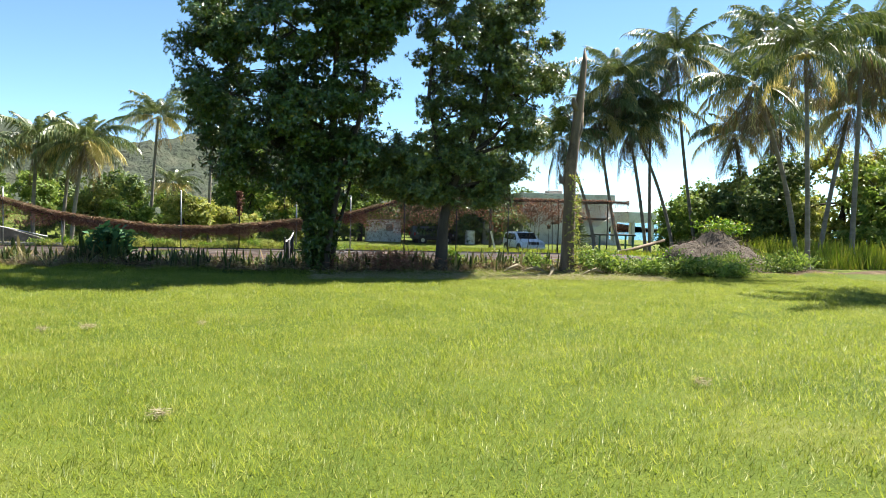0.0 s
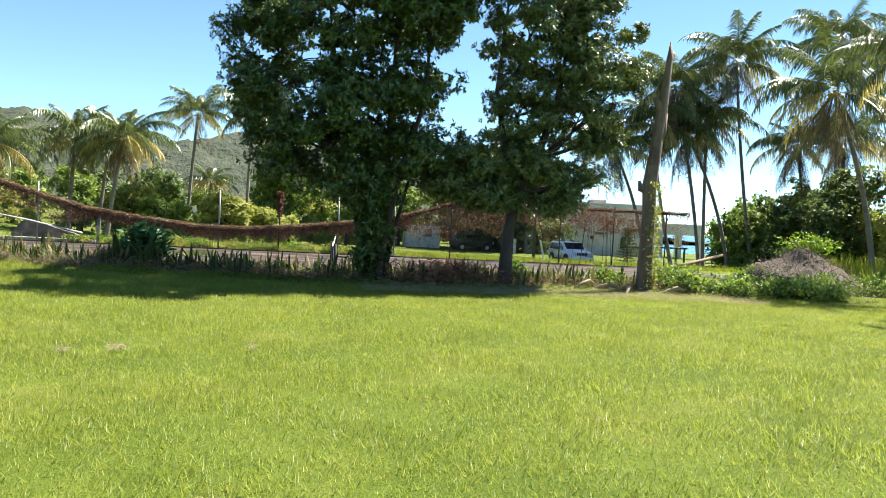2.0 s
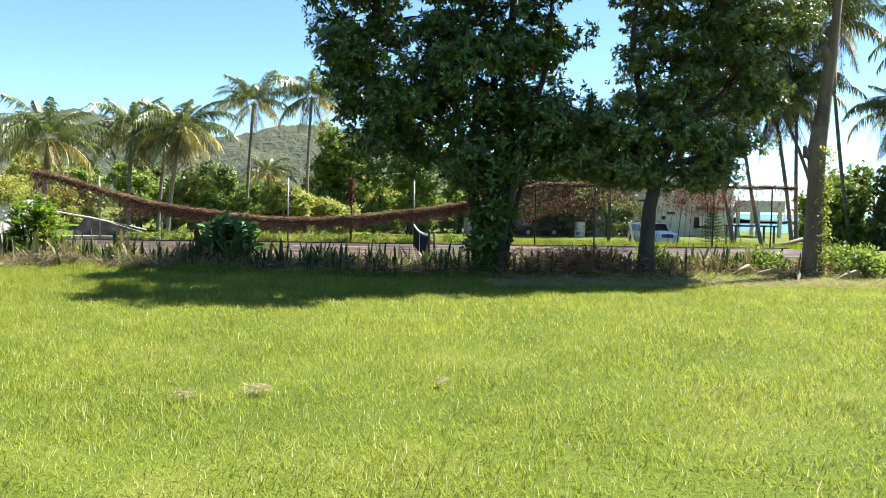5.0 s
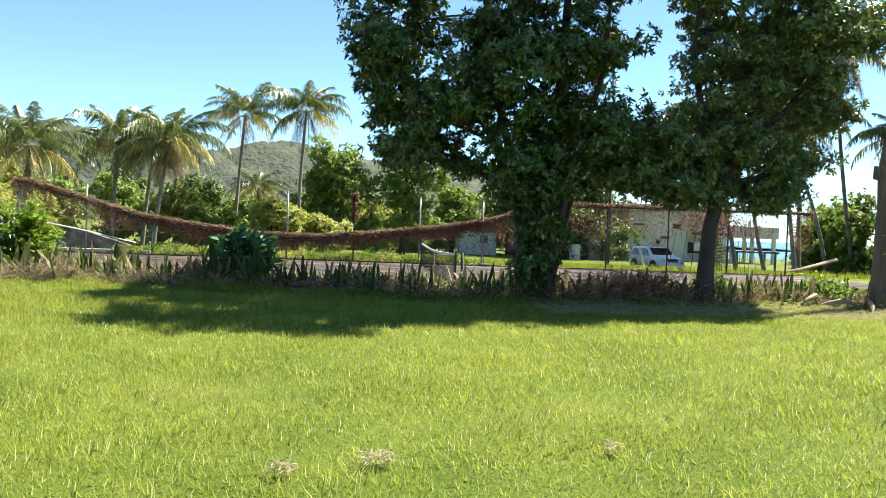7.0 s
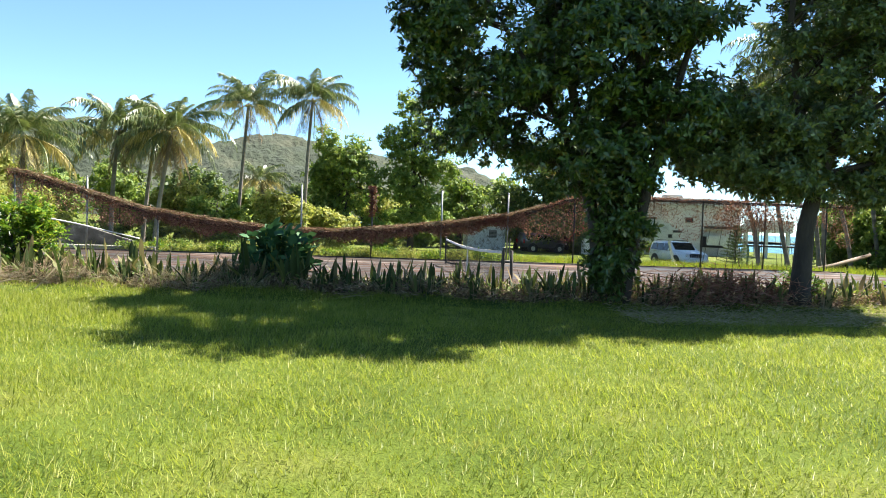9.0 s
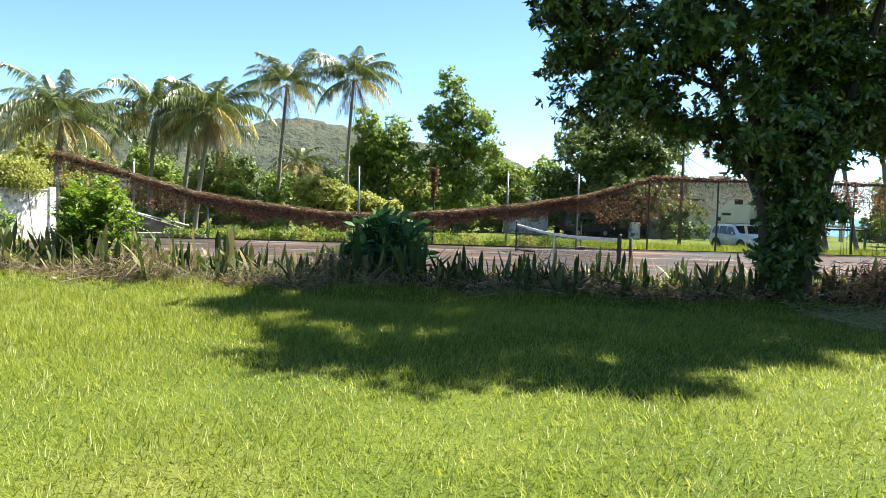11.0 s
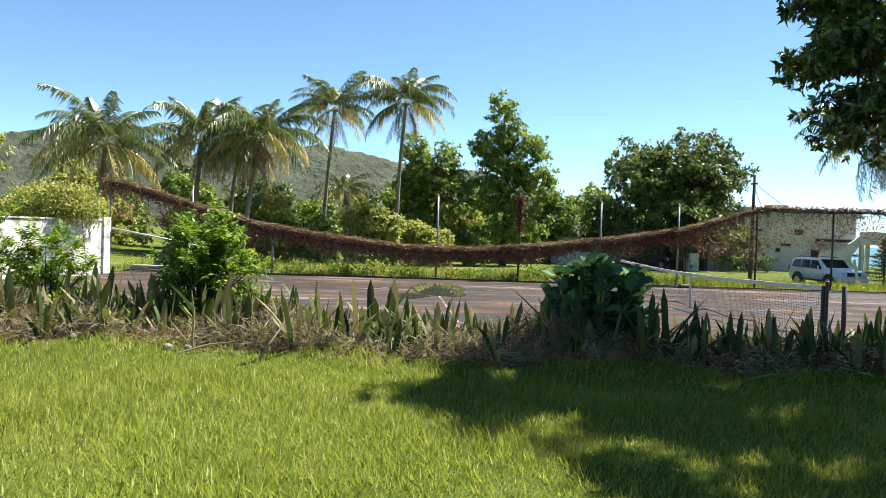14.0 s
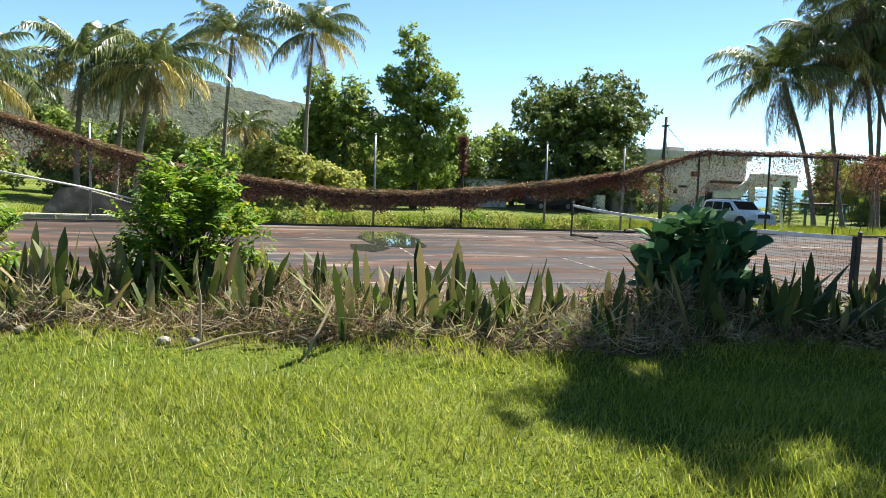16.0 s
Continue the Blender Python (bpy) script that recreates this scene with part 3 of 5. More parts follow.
def build_vine():
    """The withered creeper that rolls along the sagging fence top, thicker where the fence still stands."""
    v = thing("vine", (0, FENCE_Y, 0), "withered reddish-brown creeper draped over the sagging fence", "vine")
    n = 72000
    x = rng.uniform(-18.2, 20, n)
    top = np.interp(x, SAG_X, SAG_Z)
    hang = 0.4 + 0.14 * np.sin(x * 1.7) + 0.1 * np.sin(x * 4.3 + 1)
    hang = hang + 0.7 * smooth01(-11.5, -15, x) + 0.3 * smooth01(1, 5, x)
    sparse = smooth01(3.7, 4.3, x)
    tip = hang + sparse * (0.85 + 0.3 * np.sin(x * 2.3) + 0.25 * np.sin(x * 0.9 + 2))
    q = rng.random(n)
    keep = rng.random(n) < (1 - 0.74 * sparse * (q > 0.2))
    keep &= rng.random(n) < 1 - 0.7 * smooth01(-11, -14, x) * (q > 0.35)
    x, top, tip, q, sparse = x[keep], top[keep], tip[keep], q[keep], sparse[keep]
    m = len(x)
    a = rng.uniform(0, 2 * math.pi, m)
    r = 0.16 * np.sqrt(rng.random(m)) * (1 - 0.6 * sparse)
    C = np.stack([x, r * np.cos(a), top + 0.10 + r * np.sin(a) - q ** 1.3 * tip], 1)
    D = rng.normal(size=(m, 3)) + np.array([0, 0, -0.6])
    V, F = leaves(C, D, 0.05 + 0.07 * rng.random(m), 0.025 + 0.03 * rng.random(m))
    mesh_object("leaves", V, F, M_VINE, v, "shrivelled red-brown leaves")
    k = 9000
    x = rng.uniform(-18.2, 4.5, k)
    a, r = rng.uniform(0, 6.28, k), 0.15 * np.sqrt(rng.random(k))
    C = np.stack([x, r * np.cos(a), np.interp(x, SAG_X, SAG_Z) + 0.13 + 0.6 * r * np.sin(a)], 1)
    D = np.stack([np.ones(k), rng.normal(0, 0.2, k), (np.interp(x + 0.3, SAG_X, SAG_Z) - np.interp(x, SAG_X, SAG_Z)) / 0.3 + rng.normal(0, 0.12, k)], 1)
    V, F = leaves(C, D, 0.3 + 0.3 * rng.random(k), 0.012, 0.1)
    mesh_object("dry_runner", V, F, M_STRAW, v, "matted pale dry runners")["kind"] = "stuff"
    g = Geo()
    for k in range(5):
        pts = [(p, random.uniform(-0.07, 0.07), sag(p) + random.uniform(-0.12, 0.06)) for p in np.arange(-18, 20, 0.7)]
        g.tube(pts, 0.022, 5)
    for k in range(140):
        p = random.uniform(-18, 20)
        z = sag(p)
        dz = random.uniform(0.3, 1.0) if p > 4 or p < -12 else random.uniform(0.2, 0.5)
        g.tube([(p, -0.05, z), (p + random.uniform(-0.1, 0.1), -0.09, z - dz * 0.5), (p + random.uniform(-0.25, 0.25), -0.07, z - dz)], [0.01, 0.008, 0.004], 4)
    g.make("woody_stem", M_BARK, v, "tangled woody stems")["kind"] = "stuff"
    # the post wound with rusty creeper
    w = thing("climbing_vine", (-2.96, FENCE_Y, 0), "rust-red creeper wound round the top of a fence post", "vine")
    n = 800
    z = 3.15 - 1.3 * rng.random(n) ** 1.6
    C = np.stack([rng.normal(0, 0.07, n), rng.normal(0, 0.07, n), z], 1)
    V, F = leaves(C, rng.normal(size=(n, 3)), 0.1, 0.06)
    mesh_object("leaves", V, F, M_RUST, w)
    # denser hanging tangles
    for cx, cy, cz, rx, rz, cnt, mat, label in ((14.8, 15.4, 2.45, 2.4, 0.65, 2200, M_VINE, "brown hanging tangle of dead creeper on the fence"),
                                               (-18.4, 12.2, 2.2, 1.5, 0.7, 9000, M_LEAF_OLIVE, "yellow-green creeper heaped over the white wall end")):
        h = thing("creeper_tangle", (cx, cy, 0), label, "vine", "creeper tangles")
        (V, F), P = crown_leaves([(0, 0, cz, rx, 0.35 if mat is M_VINE else 0.9, rz)], cnt // 10, 10, 0.16, 0.1, 0.055, 0.2, 0.5)
        mesh_object("leaves", V, F, mat, h)
        g = Geo()
        for p in P[:26]:
            g.tube([(p[0], p[1], 0.0 if p[2] < cz else p[2]), (p[0] * 0.8, p[1], cz), (p[0] * 0.5, p[1], cz + rz * 0.8)], [0.012, 0.012, 0.006], 4)
        g.make("woody_stem", M_BARK, h)["kind"] = "stuff"


def build_walls():
    w = Geo()
    w.box(-9.5, -0.1, -0.3, 0, 0.1, 1.72)
    w.box(-0.02, -0.15, -0.3, 0.28, 0.15, 1.86)
    w.box(-9.5, -0.13, 1.72, -0.02, 0.13, 1.78)
    wall = w.make("wall_left", M_WHITE, bevel=0.02)
    wall.matrix_basis = pose(-17.3, 13.1, 0, 0, 0, 62)
    tagged(wall, "white-painted masonry wall, peeling and mould-stained", "wall", kind="structure")
    r = Geo().extrude([(-16.6, -0.1), (-13.3, -0.1), (-13.3, 0.36), (-15.6, 1.02), (-16.1, 0.95), (-16.6, 0.3)], 16.35, 16.6)
    tagged(r.make("broken_wall", M_OLDCONC, bevel=0.02), "broken sloping concrete wall black with mould", "wall")
    s = Geo().box(-17.2, 15.6, -0.1, -12.2, 16.3, 0.16)
    tagged(s.make("concrete_slab", M_CONC, bevel=0.03), "cracked concrete slab beside the broken wall", "slab")
    p = Geo().tube([(-17.0, 13.3, 1.5), (-15.0, 14.4, 1.08), (-12.9, 15.8, 0.5)], 0.03, 10)
    tagged(p.make("fallen_pipe", M_BAND, smooth=True), "fallen white fence pipe leaning on the wall", "pipe")


def build_net():
    n = thing("tennis_net", (0.06, 0.72, 0), "old black tennis net with white tape between two posts", "tennis net")
    L = 12.03

    def top(y):
        return 1.03 - 0.12 * math.sin(math.pi * y / L)

    for y, m in ((0.0, M_DARKPOST), (L, M_DARKPOST)):
        g = Geo().tube([(0, y, -0.1), (0, y, 1.08)], 0.032, 10)
        g.tube([(0, y, 1.08), (0, y, 1.1), (0, y, 1.12)], [0.038, 0.038, 0.016], 10)
        g.box(-0.05, y - 0.02 if y else y + 0.03, 0.7, 0.05, y + 0.02 if y else y + 0.07, 0.82)
        g.make("post", m, n, smooth=False)
    Geo().tube([(0.0, L - 0.03, 0.06), (0.25, L - 0.5, 0.03), (0.5, L - 0.9, 0.04)], 0.03, 8).make("post_foot", M_DARKPOST, n)
    ys = np.linspace(0.12, L - 0.08, 60)
    tape = Geo()
    for i in range(len(ys) - 1):
        a, b = ys[i], ys[i + 1]
        za, zb = top(a), top(b)
        tape.add([(-0.014, a, za - 0.075), (0.014, a, za - 0.075), (0.014, a, za), (-0.014, a, za), (-0.014, b, zb - 0.075), (0.014, b, zb - 0.075), (0.014, b, zb), (-0.014, b, zb)],
                 [(0, 4, 5, 1), (1, 5, 6, 2), (2, 6, 7, 3), (3, 7, 4, 0)] + ([(0, 1, 2, 3)] if i == 0 else []) + ([(7, 6, 5, 4)] if i == len(ys) - 2 else []))
    tape.make("tape", M_BAND, n, "worn white top tape", weld=True)
    V, F = [], []

    def strand(p, q, w, d):
        k = len(V)
        p, q = Vector(p), Vector(q)
        o = Vector(d) * w
        V.extend([tuple(p - o), tuple(p + o), tuple(q + o), tuple(q - o)])
        F.append((k, k + 1, k + 2, k + 3))

    for y in np.arange(0.12, L - 0.1, 0.06):
        strand((0, y, 0.05), (0, y + 0.01, top(y) - 0.07), 0.002, (0, 1, 0))
        strand((0, y, 0.05), (0, y + 0.01, top(y) - 0.07), 0.002, (1, 0, 0))
    for k in range(17):
        for i in range(0, len(ys) - 1, 3):
            a, b = ys[i], ys[min(i + 3, len(ys) - 1)]
            fa = 0.05 + (top(a) - 0.12) * k / 16
            fb = 0.05 + (top(b) - 0.12) * k / 16
            strand((0, a, fa), (0, b, fb), 0.002, (0, 0, 1))
    mesh_object("netting", V, F, M_NET, n, "black square mesh")
    Geo().tube([(0, y, 0.05 + 0.03 * math.sin(y * 3)) for y in ys], 0.012, 6).make("bottom_cord", M_NET, n)
    Geo().box(-0.02, 0.06, 0.04, 0.02, 0.14, 1.03).make("side_band", M_NET, n)
    Geo().box(-0.02, L / 2 - 0.025, 0.0, 0.02, L / 2 + 0.025, 0.9).make("centre_strap", M_BAND, n)
    w = Geo().tube([(0.2, 0.43, -0.1), (0.21, 0.43, 0.5), (0.2, 0.43, 1.05)], 0.04, 9, 0.06)
    tagged(w.make("wooden_post", M_POLE, smooth=True), "short dark wooden post beside the net", "post")


build_fence()
build_vine()
build_walls()
build_net()


# ---- trees ----
broad_tree("broadleaf_tree", "dense dark-green broadleaf tree with several stems", (1.2, -3.9, 0.25),
           [[(0.0, 0, -0.3, 0.24), (0.02, 0, 0.5, 0.16), (0.1, 0.1, 1.8, 0.13), (0.4, 0, 4.0, 0.13), (0.5, 0, 7.0, 0.07), (0.5, 0, 9.2, 0.03)],
            [(-0.15, 0.1, -0.3, 0.16), (-0.25, 0.1, 0.8, 0.11), (-0.5, 0.1, 2.6, 0.09), (-1.1, 0.2, 5.0, 0.08), (-1.4, 0.3, 7.6, 0.03)],
            [(0.2, -0.1, -0.3, 0.15), (0.3, -0.15, 0.8, 0.1), (0.6, -0.3, 2.6, 0.08), (1.3, -0.2, 5.0, 0.06), (1.4, -0.2, 7.5, 0.03)],
            [(0.1, 0.3, -0.3, 0.15), (-0.15, 0.4, 1.4, 0.1), (-0.9, 0.6, 3.4, 0.08), (-2.2, 0.3, 5.2, 0.04)],
            [(0.35, 0.25, -0.2, 0.1), (0.6, 0.3, 1.2, 0.07), (0.9, 0.4, 2.4, 0.05), (1.2, 0.3, 3.6, 0.03)]],
           [(-2.9, 1.6, 8.05, 1.2, 1.2, 0.9), (-3.3, 1.2, 5.35, 1.15, 1.5, 1.0), (-3.1, 1.0, 6.75, 1.4, 1.7, 1.2), (-0.9, 0, 4.85, 1.7, 2.1, 1.6), (-0.7, -0.1, 7.25, 1.8, 2.2, 1.5), (1, 0, 5.45, 1.25, 1.7, 1), (1.4, -0.3, 7.65, 1.4, 1.9, 1.1), (1.2, 0.2, 3.65, 1.5, 1.6, 0.9), (-0.3, 0, 2.95, 1.1, 1.4, 1), (-2, 0.5, 4.05, 1.1, 1.7, 0.8), (-0.3, -0.6, 9.35, 1.8, 2, 1.2), (1.4, -1.2, 9.65, 1.5, 1.7, 1.1), (0.1, -0.1, 1.85, 0.6, 0.7, 0.8), (0, -0.1, 0.95, 0.45, 0.45, 0.6), (-3.2, 1.5, 4.15, 0.7, 0.9, 0.45), (-2.4, 1.1, 3.25, 1, 1, 0.55), (-1.4, 1, 2.65, 0.8, 0.9, 0.55), (1.8, -1, 8.35, 1.2, 1.5, 0.9)],
           0, 10, 0, 0.142, 0.058, M_LEAF1, M_BARK, 300, 0.3, 0.3, boughs=640, bough_r=0.42, ivy=2600, whorls=27)
broad_tree("broadleaf_tree", "grey-green broadleaf tree with a single leaning trunk", (5.05, -3.9, 0.25),
           [[(0.0, 0, -0.3, 0.27), (0.0, 0, 0.4, 0.19), (0.05, 0, 1.6, 0.16), (0.25, 0, 2.6, 0.14), (0.7, 0, 3.6, 0.12), (1.2, 0, 5.0, 0.09), (1.5, 0, 7.0, 0.05)],
            [(0.2, 0, 2.3, 0.11), (-0.1, 0.1, 3.6, 0.09), (-0.5, 0, 5.5, 0.06), (-0.3, 0, 8.0, 0.03)],
            [(0.7, 0, 3.6, 0.08), (1.6, 0.1, 4.3, 0.06), (2.6, 0, 5.4, 0.04), (3.0, 0, 6.6, 0.02)],
            [(1.5, 0, 7.0, 0.04), (2.0, 0, 8.4, 0.03), (2.1, 0, 9.6, 0.02)]],
           [(-0.05, 0.2, 2.45, 1.0, 1.0, 0.4), (1.55, 0.2, 2.4, 0.8, 0.9, 0.4), (2.2, 0.1, 3.15, 0.7, 0.8, 0.45), (-1.7, 0.2, 2.85, 0.8, 0.9, 0.45), (0.35, 0, 6.95, 1.3, 1.8, 1.3), (2.15, 0, 6.05, 1.4, 1.6, 1.05), (3.35, 0, 6.1, 0.6, 0.8, 0.55), (1.85, 0, 4.75, 1.1, 1.4, 0.8), (0.15, 0, 4.85, 1.1, 1.6, 1.1), (-1.05, 0, 3.55, 1, 1.4, 0.75), (0.55, 0, 3.25, 1.2, 1.3, 0.7), (1.35, 0, 2.7, 0.7, 0.9, 0.5), (1.85, 0, 7.45, 0.95, 1.3, 0.85), (0.55, 0, 8.75, 1.5, 1.8, 1.1), (3.4, 0, 7.5, 0.35, 0.4, 0.4), (2.45, 0, 8.45, 0.55, 0.8, 0.6), (-0.85, 0, 2.55, 0.75, 1, 0.45), (2.65, 0, 4.35, 0.5, 0.7, 0.45)],
           0, 9, 0, 0.127, 0.052, M_LEAF2, M_BARK, 260, 0.25, 0.3, boughs=500, bough_r=0.39, whorls=26)


def build_dead_trunk():
    d = thing("dead_tree", (9.2, -4.0, 0.15), "bare broken dead tree trunk with a splintered top", "dead tree")
    g = Geo()
    g.tube([(0.05, 0, -0.3), (0, 0, 0.0), (-0.03, 0, 0.35), (-0.02, 0, 1.2), (0.0, 0, 2.4), (-0.03, 0, 3.2), (0.12, 0, 4.4), (0.22, 0, 5.4), (0.3, 0, 6.2), (0.36, 0, 6.9), (0.36, 0, 7.35)], [0.4, 0.3, 0.22, 0.2, 0.19, 0.2, 0.155, 0.14, 0.11, 0.085, 0.015], 18, 0.13)
    g.tube([(0.36, 0, 6.4), (0.42, 0.03, 7.0), (0.44, 0.05, 7.2)], [0.07, 0.04, 0.01], 6, 0.1)
    g.make("trunk", M_DEADWOOD, d, smooth=True)
    for pts in ([(0.1, 0, 4.3), (0.3, 0, 4.75), (0.36, 0, 5.3)], [(-0.1, 0, 2.9), (-0.3, -0.05, 3.05), (-0.36, -0.05, 3.3)], [(0.2, 0, 5.3), (0.05, -0.05, 5.6), (0.0, -0.05, 5.75)]):
        Geo().tube(pts, [0.12, 0.09, 0.04], 8, 0.1).make("branch_stub", M_DEADWOOD, d, smooth=True)
    n = 500
    z = rng.random(n) ** 1.3 * 3.3
    a = rng.uniform(-1.0, 2.0, n)
    C = np.stack([0.28 * np.cos(a) + rng.normal(0, 0.05, n), -0.28 * np.abs(np.sin(a)), z], 1)
    V, F = leaves(C, rng.normal(size=(n, 3)) + np.array([0, 0, -0.4]), 0.1, 0.055)
    mesh_object("climbing_leaves", V, F, M_LEAF_OLIVE, d, "creeper leaves on the trunk")


build_dead_trunk()


def frond_mesh(name, length, droop, lift, mat, drop=0.35, seed=0, ahead=0.6):
    """One palm leaf from the origin along +x: a rib that bends over, with leaflets hanging on both sides."""
    r = np.random.default_rng(seed)
    k = 22
    s = np.linspace(0, 1, k)
    ang = lift - droop * s ** 1.3
    x = np.cumsum(np.cos(ang)) * length / k
    z = np.cumsum(np.sin(ang)) * length / k
    y = r.uniform(-0.16, 0.16) * length * s ** 2
    P = np.stack([x, y, z], 1)
    V, F = [], []
    for i in range(k - 1):
        w = 0.035 * (1 - s[i]) + 0.006
        q = len(V)
        V += [(x[i], y[i] - w, z[i]), (x[i], y[i] + w, z[i]), (x[i + 1], y[i + 1] + w, z[i + 1]), (x[i + 1], y[i + 1] - w, z[i + 1])]
        F.append((q, q + 1, q + 2, q + 3))
    for i in np.linspace(2.0, k - 1.01, 66):
        a = int(i)
        p = P[a] + (P[min(a + 1, k - 1)] - P[a]) * (i - a)
        u = i / k
        ll = length * 0.25 * math.sin(math.pi * min(1, 0.25 + 0.72 * u) ** 0.8) ** 0.6 + 0.1
        t = P[min(a + 1, k - 1)] - P[max(a - 1, 0)]
        t = t / (np.linalg.norm(t) + 1e-9)
        for side in (-1, 1):
            if r.random() < 0.14:
                continue
            d = t * (ahead + r.normal(0, 0.3)) + np.array([0, side, 0]) * (0.8 + 0.25 * r.random()) + np.array([0, 0, 0.25 - drop - 1.2 * drop * r.random()])
            d /= np.linalg.norm(d)
            e = d + np.array([0, 0, -0.35 - 2.2 * drop * (0.6 + 0.8 * r.random())])
            e /= np.linalg.norm(e)
            w = t * 0.02 + np.array([0, 0, 0.008])
            l2 = ll * (0.55 + 0.65 * r.random())
            m = p + d * l2 * 0.45
            tip = m + e * l2 * 0.55
            q = len(V)
            V += [tuple(p - w * 0.6), tuple(p + w * 0.6), tuple(m + w), tuple(m - w)]
            F.append((q, q + 1, q + 2, q + 3))
            q = len(V)
            V += [tuple(m - w), tuple(m + w), tuple(tip + w * 0.12), tuple(tip - w * 0.12)]
            F.append((q, q + 1, q + 2, q + 3))
    return mesh_from(name, V, F, mat)


FRONDS = {
    "young": [frond_mesh("frond", 2.3, 0.8, 1.2, M_FROND, 0.3, 1, 1.2), frond_mesh("frond", 2.7, 0.8, 1.15, M_FROND, 0.3, 2, 1.2), frond_mesh("frond", 3.0, 1.2, 1.05, M_FROND, 0.4, 12, 0.9), frond_mesh("frond", 2.8, 1.0, 0.9, M_FROND, 0.45, 22, 1.0)],
    "mid": [frond_mesh("frond", 3.4, 1.5, 0.85, M_FROND, 0.35, 3), frond_mesh("frond", 3.3, 1.6, 0.55, M_FROND, 0.5, 4), frond_mesh("frond", 3.3, 1.2, 0.3, M_FROND, 0.5, 5), frond_mesh("frond", 3.2, 1.7, 0.6, M_FROND, 0.7, 15)],
    "old": [frond_mesh("frond", 3.2, 1.5, 0.15, M_FROND_YEL, 0.7, 6), frond_mesh("frond", 3.2, 1.3, -0.15, M_FROND, 0.7, 7), frond_mesh("frond", 3.0, 1.2, -0.2, M_FROND_YEL, 0.8, 8), frond_mesh("frond", 3.1, 1.4, 0.0, M_FROND_YEL, 0.8, 18)],
    "dead": [frond_mesh("frond", 2.7, 0.55, -0.95, M_FROND_DRY, 0.5, 9), frond_mesh("frond", 2.5, 0.3, -1.2, M_FROND_DRY, 0.5, 10)],
}
NUT = None


def palm(label, base, crown, scale=1.0, r=0.15, dead=4, yellow=5, turn=0.0, group="coconut palms", green=20):
    """A coconut palm: a ringed trunk that curves from base to crown, fronds by age, a few nuts."""
    t = thing("coconut_palm", base, label, "palm tree", group)
    b, c = Vector((0, 0, -0.2)), Vector(crown) - Vector(base)
    ctrl = Vector((b.x * 0.75 + c.x * 0.25 + random.uniform(-0.3, 0.3), b.y * 0.75 + c.y * 0.25, c.z * 0.5))
    ctrl = Vector((c.x * 0.62, c.y * 0.62, c.z * 0.42)) if turn else ctrl
    pts, rad = [], []
    steps = 30
    for i in range(steps + 1):
        u = i / steps
        pts.append(b * (1 - u) ** 2 + ctrl * 2 * u * (1 - u) + c * u * u)
        rad.append(r * (1.0 - 0.35 * u + 0.7 * max(0, 0.08 - u) / 0.08) * (1.05 if i % 2 else 0.96))
    Geo().tube(pts, rad, 9).make("trunk", M_PALMBARK, t, smooth=True)
    a = random.uniform(0, 6.28)
    plan = [("young", 7), ("mid", green - 5), ("old", yellow + 4), ("dead", dead)]
    for kind, count in plan:
        for i in range(count):
            a += 2.4
            ob = new("frond", random.choice(FRONDS[kind]))
            ob.parent = t
            s = scale * random.uniform(0.84, 1.12)
            off = Vector((0.1 * math.cos(a), 0.1 * math.sin(a), {"young": 0.12, "mid": 0.05, "old": -0.12, "dead": -0.25}[kind]))
            ob.matrix_basis = Matrix.Translation(c + off) @ Euler((random.uniform(-0.35, 0.35), random.uniform(-0.16, 0.16), a)).to_matrix().to_4x4() @ Matrix.Scale(s, 4)
            if kind == "dead":
                ob["label"] = "dry brown hanging frond"
    for i in range(5):
        q = i * 1.257 + random.uniform(-0.4, 0.4)
        o = c + Vector((0.2 * math.cos(q), 0.2 * math.sin(q), -0.2))
        Geo().tube([o + Vector((0, 0, dz)) for dz in (-0.12, -0.06, 0.02, 0.1)], [0.02, 0.09, 0.1, 0.02], 7).make("coconut", M_FROND_YEL, t, smooth=True)
    return t


